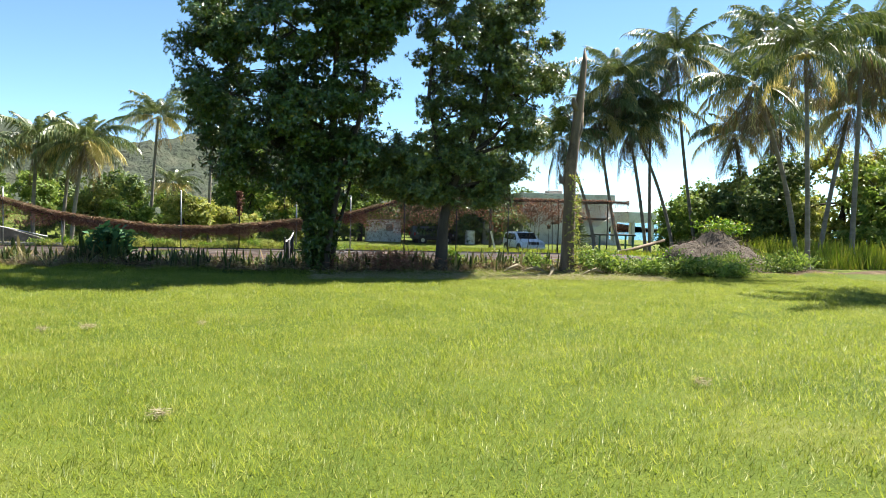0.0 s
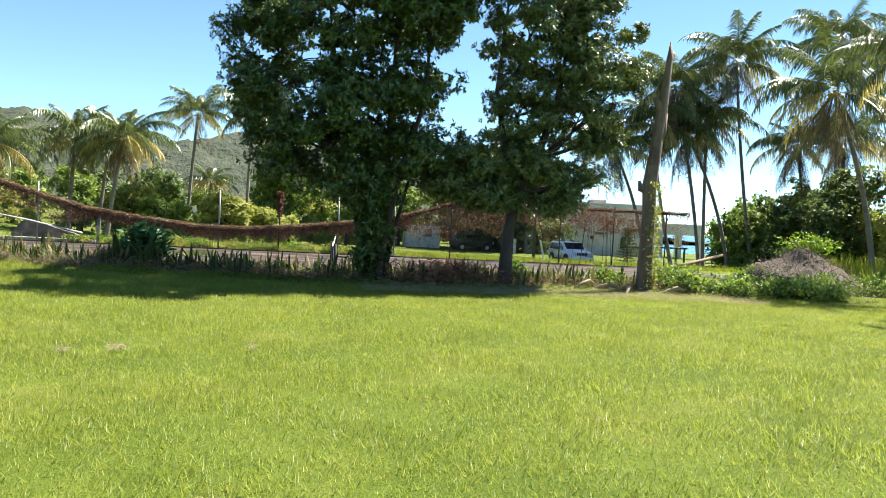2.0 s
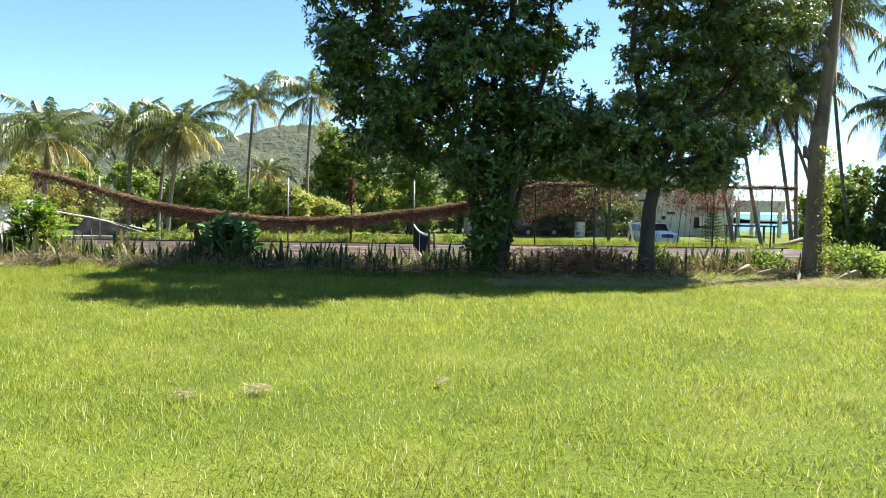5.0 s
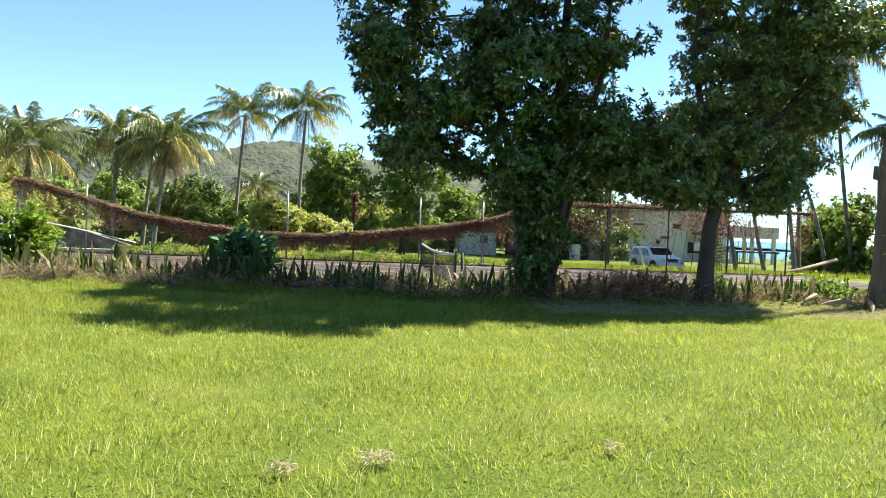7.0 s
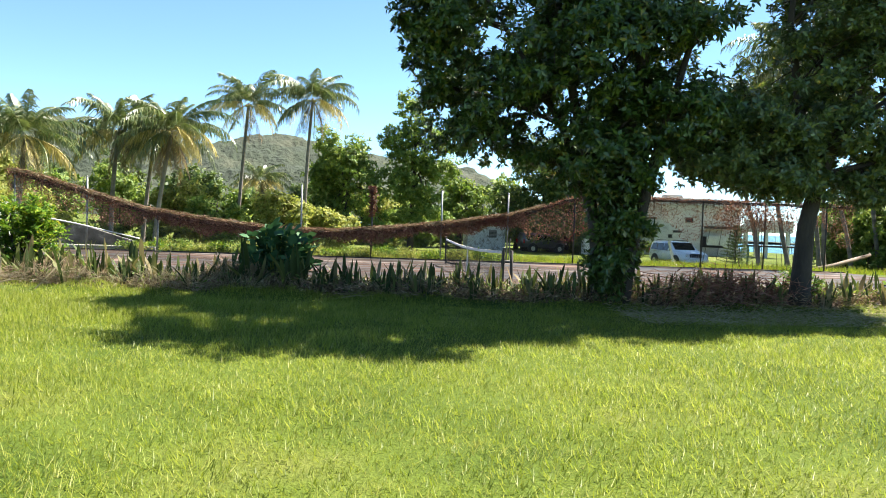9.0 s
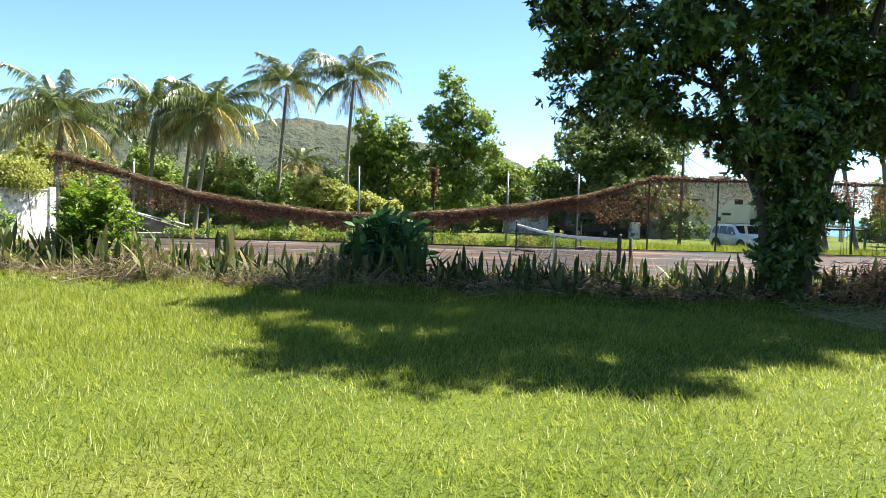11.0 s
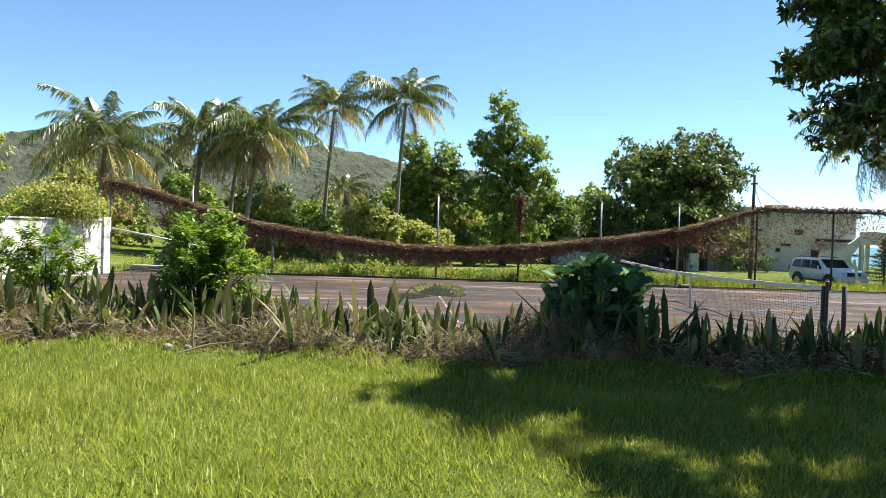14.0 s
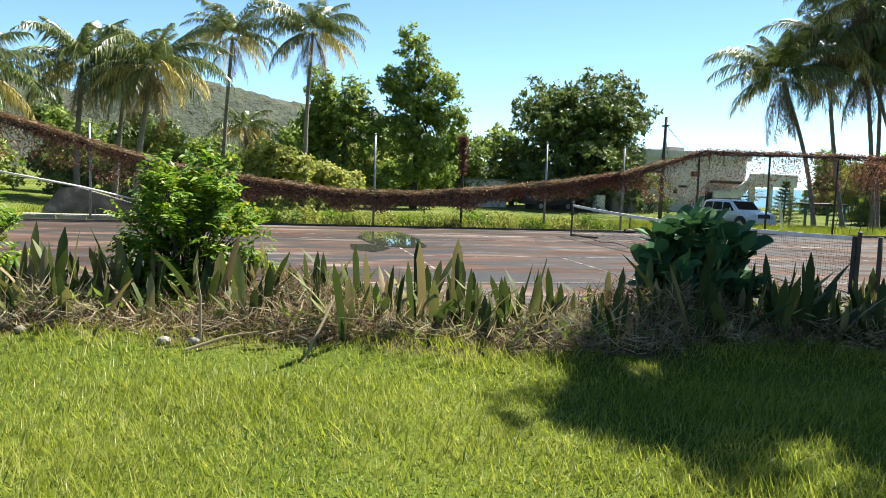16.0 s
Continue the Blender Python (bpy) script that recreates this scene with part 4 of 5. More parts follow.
def build_palms():
    gz = on_ground
    left = [((-23.3, 28), (-22.8, 28, 5.9), 1.25, 0.18, 4, 9), ((-19.2, 32), (-18.8, 32, 6.9), 1.2, 0.16, 5, 7), ((-17.7, 33.5), (-17.0, 33.5, 6.9), 1.05, 0.15, 4, 7), ((-16.3, 31), (-15.3, 31, 6.9), 1.2, 0.16, 6, 9),
            ((-12.5, 39), (-11.85, 39, 10.0), 1.1, 0.15, 4, 2), ((-7.4, 37), (-7.05, 37, 10.3), 1.15, 0.15, 5, 3), ((-11.0, 42), (-11.2, 42, 4.6), 0.75, 0.12, 6, 5)]
    for (x, y), c, s, r, d, ye in left:
        palm("coconut palm with yellowing fronds beyond the court fence", (x, y, gz(x, y)), c, s, r, d, ye + 3, group="palms beyond the court")
    right = [((23.7, 30), (20.5, 30, 8.5), 1.36), ((25.9, 30), (23.6, 30, 10.5), 1.36), ((28.1, 30), (24.7, 29, 13.3), 1.43), ((28.4, 30), (28.5, 31, 11.1), 1.36),
             ((30.5, 30), (26.5, 30, 9.7), 1.36), ((32.6, 30), (29.6, 29, 15.4), 1.50), ((35.9, 27.9), (34.3, 27.9, 9.3), 1.29), ((39, 30), (39.8, 30, 10.3), 1.43),
             ((27.6, 10.2), (23.3, 8.2, 9.2), 1.24), ((38.9, 29), (38, 29, 17.9), 1.50), ((30.5, 12.3), (33, 13.3, 9.2), 1.13), ((29.8, 8.7), (29.9, 8.7, 11.6), 1.24),
             ((34.3, 10.4), (34, 10.4, 11.4), 1.24), ((52.9, 30), (54.4, 30, 12.6), 1.50)]
    for i, ((x, y), c, s) in enumerate(right):
        palm("leaning coconut palm with ragged drooping fronds near the shore", (x, y, gz(x, y)), c, s, 0.15, 9 + i % 4, 4 + i % 3, turn=i % 2, group="palms near the shore", green=20)
    palm("straight dark-trunked coconut palm at the lawn edge", (19.1, -2.3, gz(19.1, -2.3)), (18.65, -2.3, 8.35), 0.85, 0.1, 6, 2, group="palms near the shore")
    palm("leaning coconut palm shading the edge of the lawn", (20.9, -8.2, gz(20.9, -8.2)), (20.4, -8.6, 8.8), 1.1, 0.14, 5, 4, group="palms near the shore")


build_palms()


# ---- woods behind ----
def wood(label, base, lobes, clumps, per, size, mat, trunks=None, twigs=30, group="background trees"):
    x, y = base
    z = on_ground(x, y)
    if trunks is None:
        h = max(l[2] for l in lobes)
        trunks = [[(0, 0, -0.3, 0.3), (0.1, 0, h * 0.3, 0.2), (0.2, 0, h * 0.6, 0.14), (0.1, 0, h, 0.05)]]
    return broad_tree("background_tree", label, (x, y, z), trunks, lobes, 0, 6, 0, size * 1.3, size * 0.68, mat, M_BARK, twigs, 0.2, 0.3, group, boughs=max(60, int(clumps * 0.5)), bough_r=size * 2.2, whorls=6)


def dome(w, h, n, low=0.25, seed=0):
    r = random.Random(seed)
    out = []
    for i in range(n):
        a, q = r.uniform(0, 6.28), r.random() ** 0.6
        z = low * h + (1 - low) * h * (i + r.random()) / n * 0.85
        k = 1 - 0.55 * (z / h) ** 2
        out.append((w * q * k * math.cos(a) * 0.75, w * q * k * math.sin(a) * 0.6, z, w * r.uniform(0.28, 0.42), w * r.uniform(0.28, 0.42), h * r.uniform(0.14, 0.22)))
    return out


wood("large rounded tree behind the white wall", (-33.5, 31), dome(5.5, 7.2, 12, 0.15, 1), 900, 14, 0.28, M_LEAF_OLIVE)
wood("green tree with a dark trunk beyond the court", (-4.6, 43), dome(3.7, 9.6, 14, 0.12, 2), 900, 14, 0.26, M_LEAF_FAR)
wood("tall thin tree with open crown beyond the court", (0.8, 44), [(-0.3, 0, 11.6, 1.3, 1.2, 1.5), (0.9, 0, 9.6, 2.0, 1.5, 1.2), (-1.4, 0, 9.2, 1.6, 1.4, 1.4), (0.1, 0, 7.6, 2.3, 1.7, 1.4), (-1.2, 0, 5.6, 2.3, 1.7, 1.6), (2.4, 0, 6.8, 1.8, 1.4, 1.1), (1.0, 0, 2.8, 2.4, 1.6, 1.2), (2.4, 0, 8.6, 0.9, 0.9, 0.6), (1.2, 0, 4.6, 1.7, 1.5, 1.1)], 900, 14, 0.24, M_LEAF_FAR)
wood("broad dense dark-green tree behind the hut", (16.0, 50.5), dome(8.8, 11.6, 34, 0.04, 4), 2700, 14, 0.3, M_LEAF_SHADE, twigs=60)
wood("low green tree behind the fence", (6.0, 52), dome(3.4, 7.2, 8, 0.15, 5), 420, 14, 0.3, M_LEAF_FAR)
wood("low green tree beside the house", (21.5, 56), dome(3.0, 7.6, 8, 0.25, 6), 380, 14, 0.3, M_LEAF_FAR)
for i, (x, y, w, h) in enumerate([(-13.5, 36, 2.6, 3.6), (-9.5, 36.5, 2.8, 4.2), (-5.8, 39, 2.4, 3.2), (-20.5, 38, 3.6, 5.0), (-27, 36, 4.0, 5.0), (-16.5, 37.5, 3.0, 4.6), (1.5, 50, 3.5, 4.5), (-8.5, 46, 3.4, 4.0), (-2.0, 52, 4.0, 5.5)]):
    wood("overgrown olive-green scrub beyond the fence", (x, y), dome(w, h, 11, 0.02, 20 + i), 520, 13, 0.22, M_LEAF_OLIVE if i % 3 else M_LEAF_FAR, group="scrub thickets")
for i, (x, y, w, h) in enumerate([(33, 20, 4.5, 7.5), (37, 14, 4.8, 8.0), (42, 20, 5.5, 8.5), (46, 12, 5.5, 8.5), (46, 55, 4.0, 6.5), (39, 42, 2.6, 4.8), (40, 30, 5.0, 8.0), (50, 24, 6.0, 8.5), (35, 27, 4.0, 7.0), (54, 5, 6.0, 8.0), (34, 36, 3.0, 5.4), (36, 17.5, 4.0, 7.5), (41, 9, 4.5, 7.5), (33.5, 31.5, 3.4, 6.2), (38, 26, 4.0, 7.0), (31.8, 23.5, 2.6, 5.0)]):
    wood("dark shore woodland tree behind the palms", (x, y), dome(w, h, 13, 0.05, 40 + i), 560, 13, 0.27, (M_LEAF_SHADE, M_LEAF_FAR, M_LEAF_OLIVE)[i % 3], group="shore woodland")
for i in range(26):
    x = -75 + i * 4.6
    y = 66 + 10 * math.sin(i * 1.9)
    if x < 28:
        wood("distant woodland tree at the foot of the hills", (x, y), dome(4.5, 6.0 + 1.5 * math.sin(i * 2.7), 7, 0.05, 70 + i), 260, 11, 0.42, M_LEAF_FAR if i % 2 else M_LEAF_SHADE, twigs=0, group="distant woodland")


# ---- hedge strip ----
def strap_leaf(h, w, bend, seed):
    """A stiff upright strap leaf, channelled, with a pointed or withered tip."""
    r = random.Random(seed)
    V, F = [], []
    k = 6
    for i in range(k + 1):
        u = i / k
        ww = w * (0.75 + 0.5 * u - 0.55 * u * u) if u < 0.9 else w * 0.06
        x = bend * u * u
        tw = 0.5 * u * r.uniform(-1, 1)
        c, s = math.cos(tw), math.sin(tw)
        z = h * u - 0.05
        V += [(x - ww * s * 0.3 + 0.25 * ww, -ww * c, z), (x, 0, z), (x + ww * s * 0.3 + 0.25 * ww, ww * c, z)]
    for i in range(k):
        a = 3 * i
        F += [(a, a + 1, a + 4, a + 3), (a + 1, a + 2, a + 5, a + 4)]
    me = mesh_from("leaf", V, F, M_SNAKE, True)
    return me


STRAPS = [strap_leaf(h, w, b, i) for i, (h, w, b) in enumerate([(0.74, 0.052, 0.05), (0.66, 0.056, 0.16), (0.52, 0.05, 0.04), (0.84, 0.048, 0.12), (0.44, 0.052, 0.3), (0.6, 0.046, -0.12), (0.7, 0.036, 0.4)])]


def build_snake_plants():
    models = []
    for k in range(6):
        t = thing("snake_plant", (0, 0, 0), "upright mottled green strap-leaved snake plant in the hedge row", "plant", "snake plants of the hedge row")
        for i in range(5 + k % 4):
            a = random.uniform(0, 6.28)
            ob = new("leaf", random.choice(STRAPS))
            ob.parent = t
            lean = random.choice((random.uniform(-0.05, 0.16), random.uniform(-0.05, 0.2), random.uniform(0.2, 0.6)))
            ob.matrix_basis = Matrix.Translation((0.09 * math.cos(a) * random.random() * 2, 0.09 * math.sin(a), 0)) @ Euler((0, lean, a)).to_matrix().to_4x4() @ Matrix.Scale(random.uniform(0.75, 1.1), 4)
        models.append(t)
    spots = []
    for x in np.arange(-14.6, 9.0, 0.225):
        for row in range(3):
            y = -3.6 + 0.5 * row + random.uniform(-0.28, 0.28) - 0.2 * (x > -3) + float(hedge_bend(x))
            if random.random() < (0.93 if x > -4.5 or x < -11 else 0.92 if row == 0 else 0.85):
                spots.append((x + random.uniform(-0.12, 0.12), y))
    for i, (x, y) in enumerate(spots):
        s = random.uniform(0.75, 1.25) * (0.76 if x > -4.2 else 0.78 if -7.4 < x < -5.8 else 0.98)
        m = pose(x, y, on_ground(x, y), 0, 0, random.uniform(0, 360))
        if i < len(models):
            models[i].matrix_basis = m
            models[i].scale = (s, s, s)
        else:
            c = copy_thing(random.choice(models), m)
            c.scale = (s, s, s)


def strips(n, x0, x1, y0, y1, lift, length, width, flat, zf=None):
    """Loose straws lying and standing over the ground."""
    x = rng.uniform(x0, x1, n)
    y = rng.uniform(y0, y1, n) + hedge_bend(x)
    z = ground_z(x, y) + rng.random(n) ** 1.5 * lift * (zf(x, y) if zf else 1.0)
    D = rng.normal(size=(n, 3)) * np.array([1, 1, flat]) + np.array([0, 0, 0.15])
    return leaves(np.stack([x, y, z], 1), D, length * (0.4 + rng.random(n)), width * (0.6 + 0.8 * rng.random(n)), 0.1)


def build_litter():
    V, F = strips(46000, -16, -4.6, -3.95, -2.3, 0.34, 0.2, 0.008, 0.8, lambda x, y: smooth01(-4.1, -3.6, y - hedge_bend(x)) * (0.3 + 1.0 * np.sin(x * 0.9 + 0.6) ** 4))
    tagged(mesh_object("leaf_litter", V, F, M_STRAW), "matted dry brown straw and dead leaves under the hedge", "litter", kind="stuff")
    V, F = strips(26000, -4.6, 10.5, -4.2, -2.4, 0.2, 0.17, 0.014, 0.5)
    tagged(mesh_object("leaf_litter", V, F, M_STRAW), "shaded dry leaves and straw under the trees", "litter", kind="stuff")
    V, F = strips(12000, -16, 14, -3.9, -2.0, 0.26, 0.12, 0.028, 0.9)
    tagged(mesh_object("low_weeds", V, F, M_LEAF_FAR), "low green weeds growing among the hedge plants", "weeds", kind="stuff")
    V, F = strips(9000, -16, -5.2, -4.0, -3.0, 0.3, 0.26, 0.008, 0.7, lambda x, y: 0.35 + 0.65 * np.sin(x * 1.3 + 1.1) ** 2)
    tagged(mesh_object("dry_straw", V, F, M_PALESTRAW), "bleached cream straw hanging at the foot of the hedge", "straw", kind="stuff")
    V, F = strips(11000, 1.0, 12.0, -6.3, -4.2, 0.06, 0.16, 0.009, 0.2)
    tagged(mesh_object("cut_grass", V, F, M_PALESTRAW), "pale dried grass cuttings along the lawn edge", "litter", kind="stuff")
    # green creeping weeds right of the dead tree
    for (x, y, w, h) in ((10.3, -3.7, 0.8, 0.75), (11.7, -3.9, 0.9, 0.45), (13.3, -3.8, 1.0, 0.5), (8.2, -3.3, 0.5, 0.45), (14.6, -4.2, 0.8, 0.35)):
        t = thing("weed_clump", (x, y, on_ground(x, y)), "sprawling bright green weeds at the lawn edge", "weeds", "weed clumps")
        (V, F), P = crown_leaves([(0, 0, h * 0.45, w, 0.7, h * 0.5), (w * 0.5, 0.1, h * 0.3, w * 0.6, 0.6, h * 0.35)], 150, 10, 0.13, 0.13, 0.07, 0.3, 0.1)
        V[:, 2] = np.maximum(V[:, 2], 0.0)
        mesh_object("leaves", V, F, M_LEAF_FAR, t)
        g = Geo()
        for p in P[:18]:
            g.tube([(p[0] * 0.4, p[1] * 0.4, -0.05), (p[0] * 0.7, p[1] * 0.7, max(0.02, p[2] * 0.6)), (p[0], p[1], max(0.03, p[2]))], [0.01, 0.008, 0.004], 4)
        g.make("stalk", M_LEAF_OLIVE, t)
    # leafy weeds along the foot of the fence
    for k in range(22):
        x, y = -13.5 + k * 0.78 + random.uniform(-0.3, 0.3), 15.75 + random.uniform(-0.2, 0.35)
        h, w = random.uniform(0.25, 0.6), random.uniform(0.35, 0.7)
        t = thing("weed_clump", (x, y, on_ground(x, y)), "leafy green weeds at the foot of the fence", "weeds", "fence weeds")
        (V, F), P = crown_leaves([(0, 0, h * 0.5, w, 0.3, h * 0.5)], 40, 9, 0.1, 0.11, 0.06, 0.2, 0.0)
        V[:, 2] = np.maximum(V[:, 2], 0.0)
        mesh_object("leaves", V, F, (M_LEAF_FAR, M_LEAF_OLIVE, M_SHRUB)[k % 3], t)
        g = Geo()
        for p in P[:8]:
            g.tube([(p[0] * 0.5, p[1] * 0.5, -0.05), (p[0], p[1], max(0.03, p[2]))], [0.008, 0.004], 4)
        g.make("stalk", M_LEAF_OLIVE, t)
    # dry sticks and stones
    for a, b in (((-9.25, -3.6, 0.2), (-8.9, -3.1, 0.78)), ((-10.2, -3.2, 0.24), (-9.6, -3.05, 0.36)), ((-7.2, -3.2, 0.3), (-7.0, -3.2, 1.05)), ((-10.1, -3.0, 0.3), (-10.15, -2.9, 0.95)), ((-4.0, -4.3, 0.25), (-3.2, -4.1, 0.32))):
        m = (Vector(a) + Vector(b)) / 2 + Vector((0.02, 0.02, 0.03))
        tagged(Geo().tube([a, m, b], [0.014, 0.012, 0.006], 7, 0.12).make("dry_stick", M_PALESTRAW), "pale dry stick poking out of the hedge litter", "stick", "dry sticks")
    for x, y, s in ((-10.4, -2.95, 0.06), (-10.15, -3.0, 0.05), (-11.6, -2.7, 0.05), (-13.0, -2.6, 0.06)):
        bm = bmesh.new()
        bmesh.ops.create_icosphere(bm, subdivisions=2, radius=s)
        for v in bm.verts:
            v.co *= 1 + 0.35 * noise.noise(v.co * 9 + Vector((x, y, 0)))
            v.co.z *= 0.75
        ob = part("stone", bm, M_STONE, smooth=False)
        ob.location = (x, y, on_ground(x, y) + s * 0.5)
        tagged(ob, "pale stone lying in the hedge litter", "stone", "hedge stones")
    # pale fallen palm sheaths below the broken trunk
    for x, y, r in ((7.4, -4.25, 20), (7.9, -4.4, -35), (8.5, -4.6, 60), (9.9, -4.5, 10)):
        g = Geo()
        g.tube([(-0.45, 0, 0.02), (-0.2, 0, 0.12), (0.1, 0.03, 0.2), (0.4, 0.1, 0.08)], [0.015, 0.05, 0.065, 0.015], 7, 0.25)
        ob = g.make("palm_sheath", M_PALESTRAW)
        ob.matrix_basis = pose(x, y, on_ground(x, y), 0, 0, r)
        tagged(ob, "pale dry fallen palm sheath on the litter", "palm debris", "fallen palm sheaths")


def round_leaf():
    V, F = [(0, 0, 0)], []
    n = 10
    for i in range(n + 1):
        a = -2.75 + 5.5 * i / n
        x, y = 0.5 - 0.5 * math.cos(a) * 0.98, 0.36 * math.sin(a)
        x = 1.0 - x
        V.append((x, y, 0.10 * (abs(y) / 0.36) ** 2 + 0.05 * math.sin(3 * a)))
    V.append((0.45, 0, 0))
    c = len(V) - 1
    F = [(c, i, i + 1) for i in range(1, n + 1)] + [(c, 0, 1), (c, n + 1, 0)]
    return mesh_from("leaf", V, F, M_BIGLEAF, True)


def build_round_bush():
    x, y = -5.12, -2.7
    t = thing("round_leaf_bush", (x, y, on_ground(x, y)), "dark green bush with thick round leaves", "bush")
    me = round_leaf()
    for k in range(38):
        a = 2 * math.pi * k / 38 + random.uniform(-0.2, 0.2)
        r = 0.7 * math.sqrt(random.random()) if k % 3 else random.uniform(0.5, 0.72)
        top = Vector((r * math.cos(a), r * math.sin(a) * 0.85, (random.uniform(0.85, 1.1) if k % 3 else random.uniform(0.3, 0.75)) * (1 - 0.25 * r * r)))
        pts = [Vector((0.22 * math.cos(a), 0.22 * math.sin(a), -0.1)), Vector((top.x * 0.7, top.y * 0.7, top.z * 0.45)), top]
        Geo().tube(pts, [0.028, 0.022, 0.01], 6).make("stem", M_LEAF_OLIVE, t, smooth=True)
        for j in range(13):
            u = 0.3 + 0.7 * (j / 12) ** 0.8
            p = pts[0].lerp(pts[1], u * 2) if u < 0.5 else pts[1].lerp(pts[2], u * 2 - 1)
            q = j * 1.57 + random.uniform(-0.4, 0.4)
            ob = new("leaf", me)
            ob.parent = t
            s = random.uniform(0.18, 0.29)
            ob.matrix_basis = Matrix.Translation(p) @ Euler((random.uniform(-0.5, 0.5), -random.uniform(0.0, 1.2), q)).to_matrix().to_4x4() @ Matrix.Scale(s, 4)


def build_shrub(x, y, w, h, n, label, mat=None, seed=1):
    """A shrub with pinnate sprays of small leaves on thin stems."""
    t = thing("shrub", (x, y, on_ground(x, y)), label, "shrub", "bright green shrubs")
    g = Geo()
    C, D = [], []
    for k in range(n):
        a = random.uniform(0, 6.28)
        r = w * math.sqrt(random.random()) * (1 + 0.28 * math.sin(3 * a + seed) + 0.15 * math.sin(7 * a + 2 * seed)) * random.choice((0.85, 1.0, 1.0, 1.25))
        z = h * random.uniform(0.18, 1.0) * (1 - 0.25 * min(1.3, r / w) ** 2) * random.choice((0.9, 1.0, 1.08))
        tip = Vector((r * math.cos(a), r * math.sin(a) * 0.8, z))
        root = Vector((0.1 * math.cos(a), 0.1 * math.sin(a), -0.05))
        mid = root.lerp(tip, 0.5) + Vector((0, 0, 0.12 * h))
        if k % 2 == 0:
            g.tube([root, mid, tip], [0.016, 0.011, 0.004], 5)
        out = (tip - mid).normalized()
        for q in range(6):
            d = (out + Vector((random.gauss(0, 0.6), random.gauss(0, 0.6), random.gauss(0, 0.35)))).normalized()
            side = (d.cross(Vector((0, 0, 1))).normalized() + Vector((random.gauss(0, 0.35), random.gauss(0, 0.35), random.gauss(0, 0.45)))).normalized()
            L = random.uniform(0.18, 0.34)
            for i in range(5):
                p = tip + d * L * (i + 0.5) / 5 + Vector((0, 0, -0.06 * (i / 5) ** 2))
                for s in (-1, 1):
                    C.append(p)
                    D.append(side * s + d * 0.5 + Vector((0, 0, -0.45)))
    V, F = leaves(np.array(C), np.array(D), 0.095, 0.04, 0.15, up=(0, 0, 1))
    mesh_object("leaves", V, F, mat or M_SHRUB, t)
    g.make("stalk", M_BARK, t, smooth=True)


build_snake_plants()
build_litter()
build_round_bush()
build_shrub(-10.4, -1.4, 0.54, 1.6, 140, "leafy bright green shrub behind the hedge row")
build_shrub(-13.2, 0.2, 0.58, 1.7, 85, "leafy yellow-green shrub in front of the white wall")
build_shrub(-15.6, 2.6, 0.7, 2.05, 120, "tall bright green shrub beside the white wall")
build_shrub(-18.0, 3.4, 0.8, 2.05, 120, "tall bright green shrub beside the white wall")
build_shrub(5.45, -3.3, 0.35, 0.75, 22, "small bright green sapling at the foot of a tree")


def build_mound():
    x0, y0 = 16.4, -0.6
    n = 46
    u = np.linspace(-1, 1, n)
    X, Y = np.meshgrid(u * 3.0, u * 2.6, indexing="ij")
    R = np.sqrt((X / 2.7) ** 2 + (Y / 2.3) ** 2)
    Z = 1.85 * np.clip(1 - R, 0, 1) ** 0.85 - 0.25 * (R > 0.98)
    Z = Z + 0.55 * np.exp(-((X + 2.0) ** 2 + (Y + 0.4) ** 2) / 0.5)
    Z += np.array([noise.noise((a * 1.3, b * 1.3, 2)) * 0.22 + noise.noise((a * 4, b * 4, 5)) * 0.1 for a, b in zip(X.ravel(), Y.ravel())]).reshape(X.shape) * np.clip(1.3 - R, 0, 1)
    V = np.stack([X, Y, Z], -1).reshape(-1, 3)
    i = (np.arange(n - 1)[:, None] * n + np.arange(n - 1)).ravel()
    t = thing("brush_mound", (x0, y0, on_ground(x0, y0)), "heap of grey-brown dead brush with green growth on top", "mound")
    mesh_object("mound_body", V, np.stack([i, i + n, i + n + 1, i + 1], 1), M_SOIL, t, smooth=True)
    m = 5200
    k = rng.integers(0, len(V), m)
    C = V[k] + rng.normal(size=(m, 3)) * np.array([0.06, 0.06, 0.03])
    keep = C[:, 2] > 0.05
    W, F = leaves(C[keep], rng.normal(size=(keep.sum(), 3)) + np.array([0, -0.2, 0.1]), 0.28, 0.014)
    mesh_object("dry_brush", W, F, M_DEADWOOD, t, "dry grey twigs")
    (W, F), P = crown_leaves([(0.3, 0.2, 1.9, 1.1, 0.7, 0.22), (-1.9, -0.3, 0.75, 0.7, 0.5, 0.2)], 150, 10, 0.13, 0.12, 0.06, 0.2)
    mesh_object("leaves", W, F, M_SHRUB, t, "yellow-green leaves")
    # dark weeds in front of the heap
    d = thing("weed_clump", (16.6, -3.0, on_ground(16.6, -3.0)), "dark low weeds in front of the brush heap", "weeds", "weed clumps")
    (W, F), P = crown_leaves([(-1.2, 0, 0.25, 1.3, 0.5, 0.35), (1.2, 0, 0.3, 1.3, 0.5, 0.4)], 260, 10, 0.13, 0.14, 0.05, 0.2, -0.5)
    W[:, 2] = np.maximum(W[:, 2], -0.05)
    mesh_object("leaves", W, F, M_LEAF_FAR, d)


M_SOIL = surface("dry_brush_soil", [(0.3, (0.0455, 0.0336, 0.0231)), (0.6, (0.0875, 0.0665, 0.0455)), (0.8, (0.133, 0.105, 0.077))], 1.8, 1.0, 20, 0.05, 0.9)
build_mound()


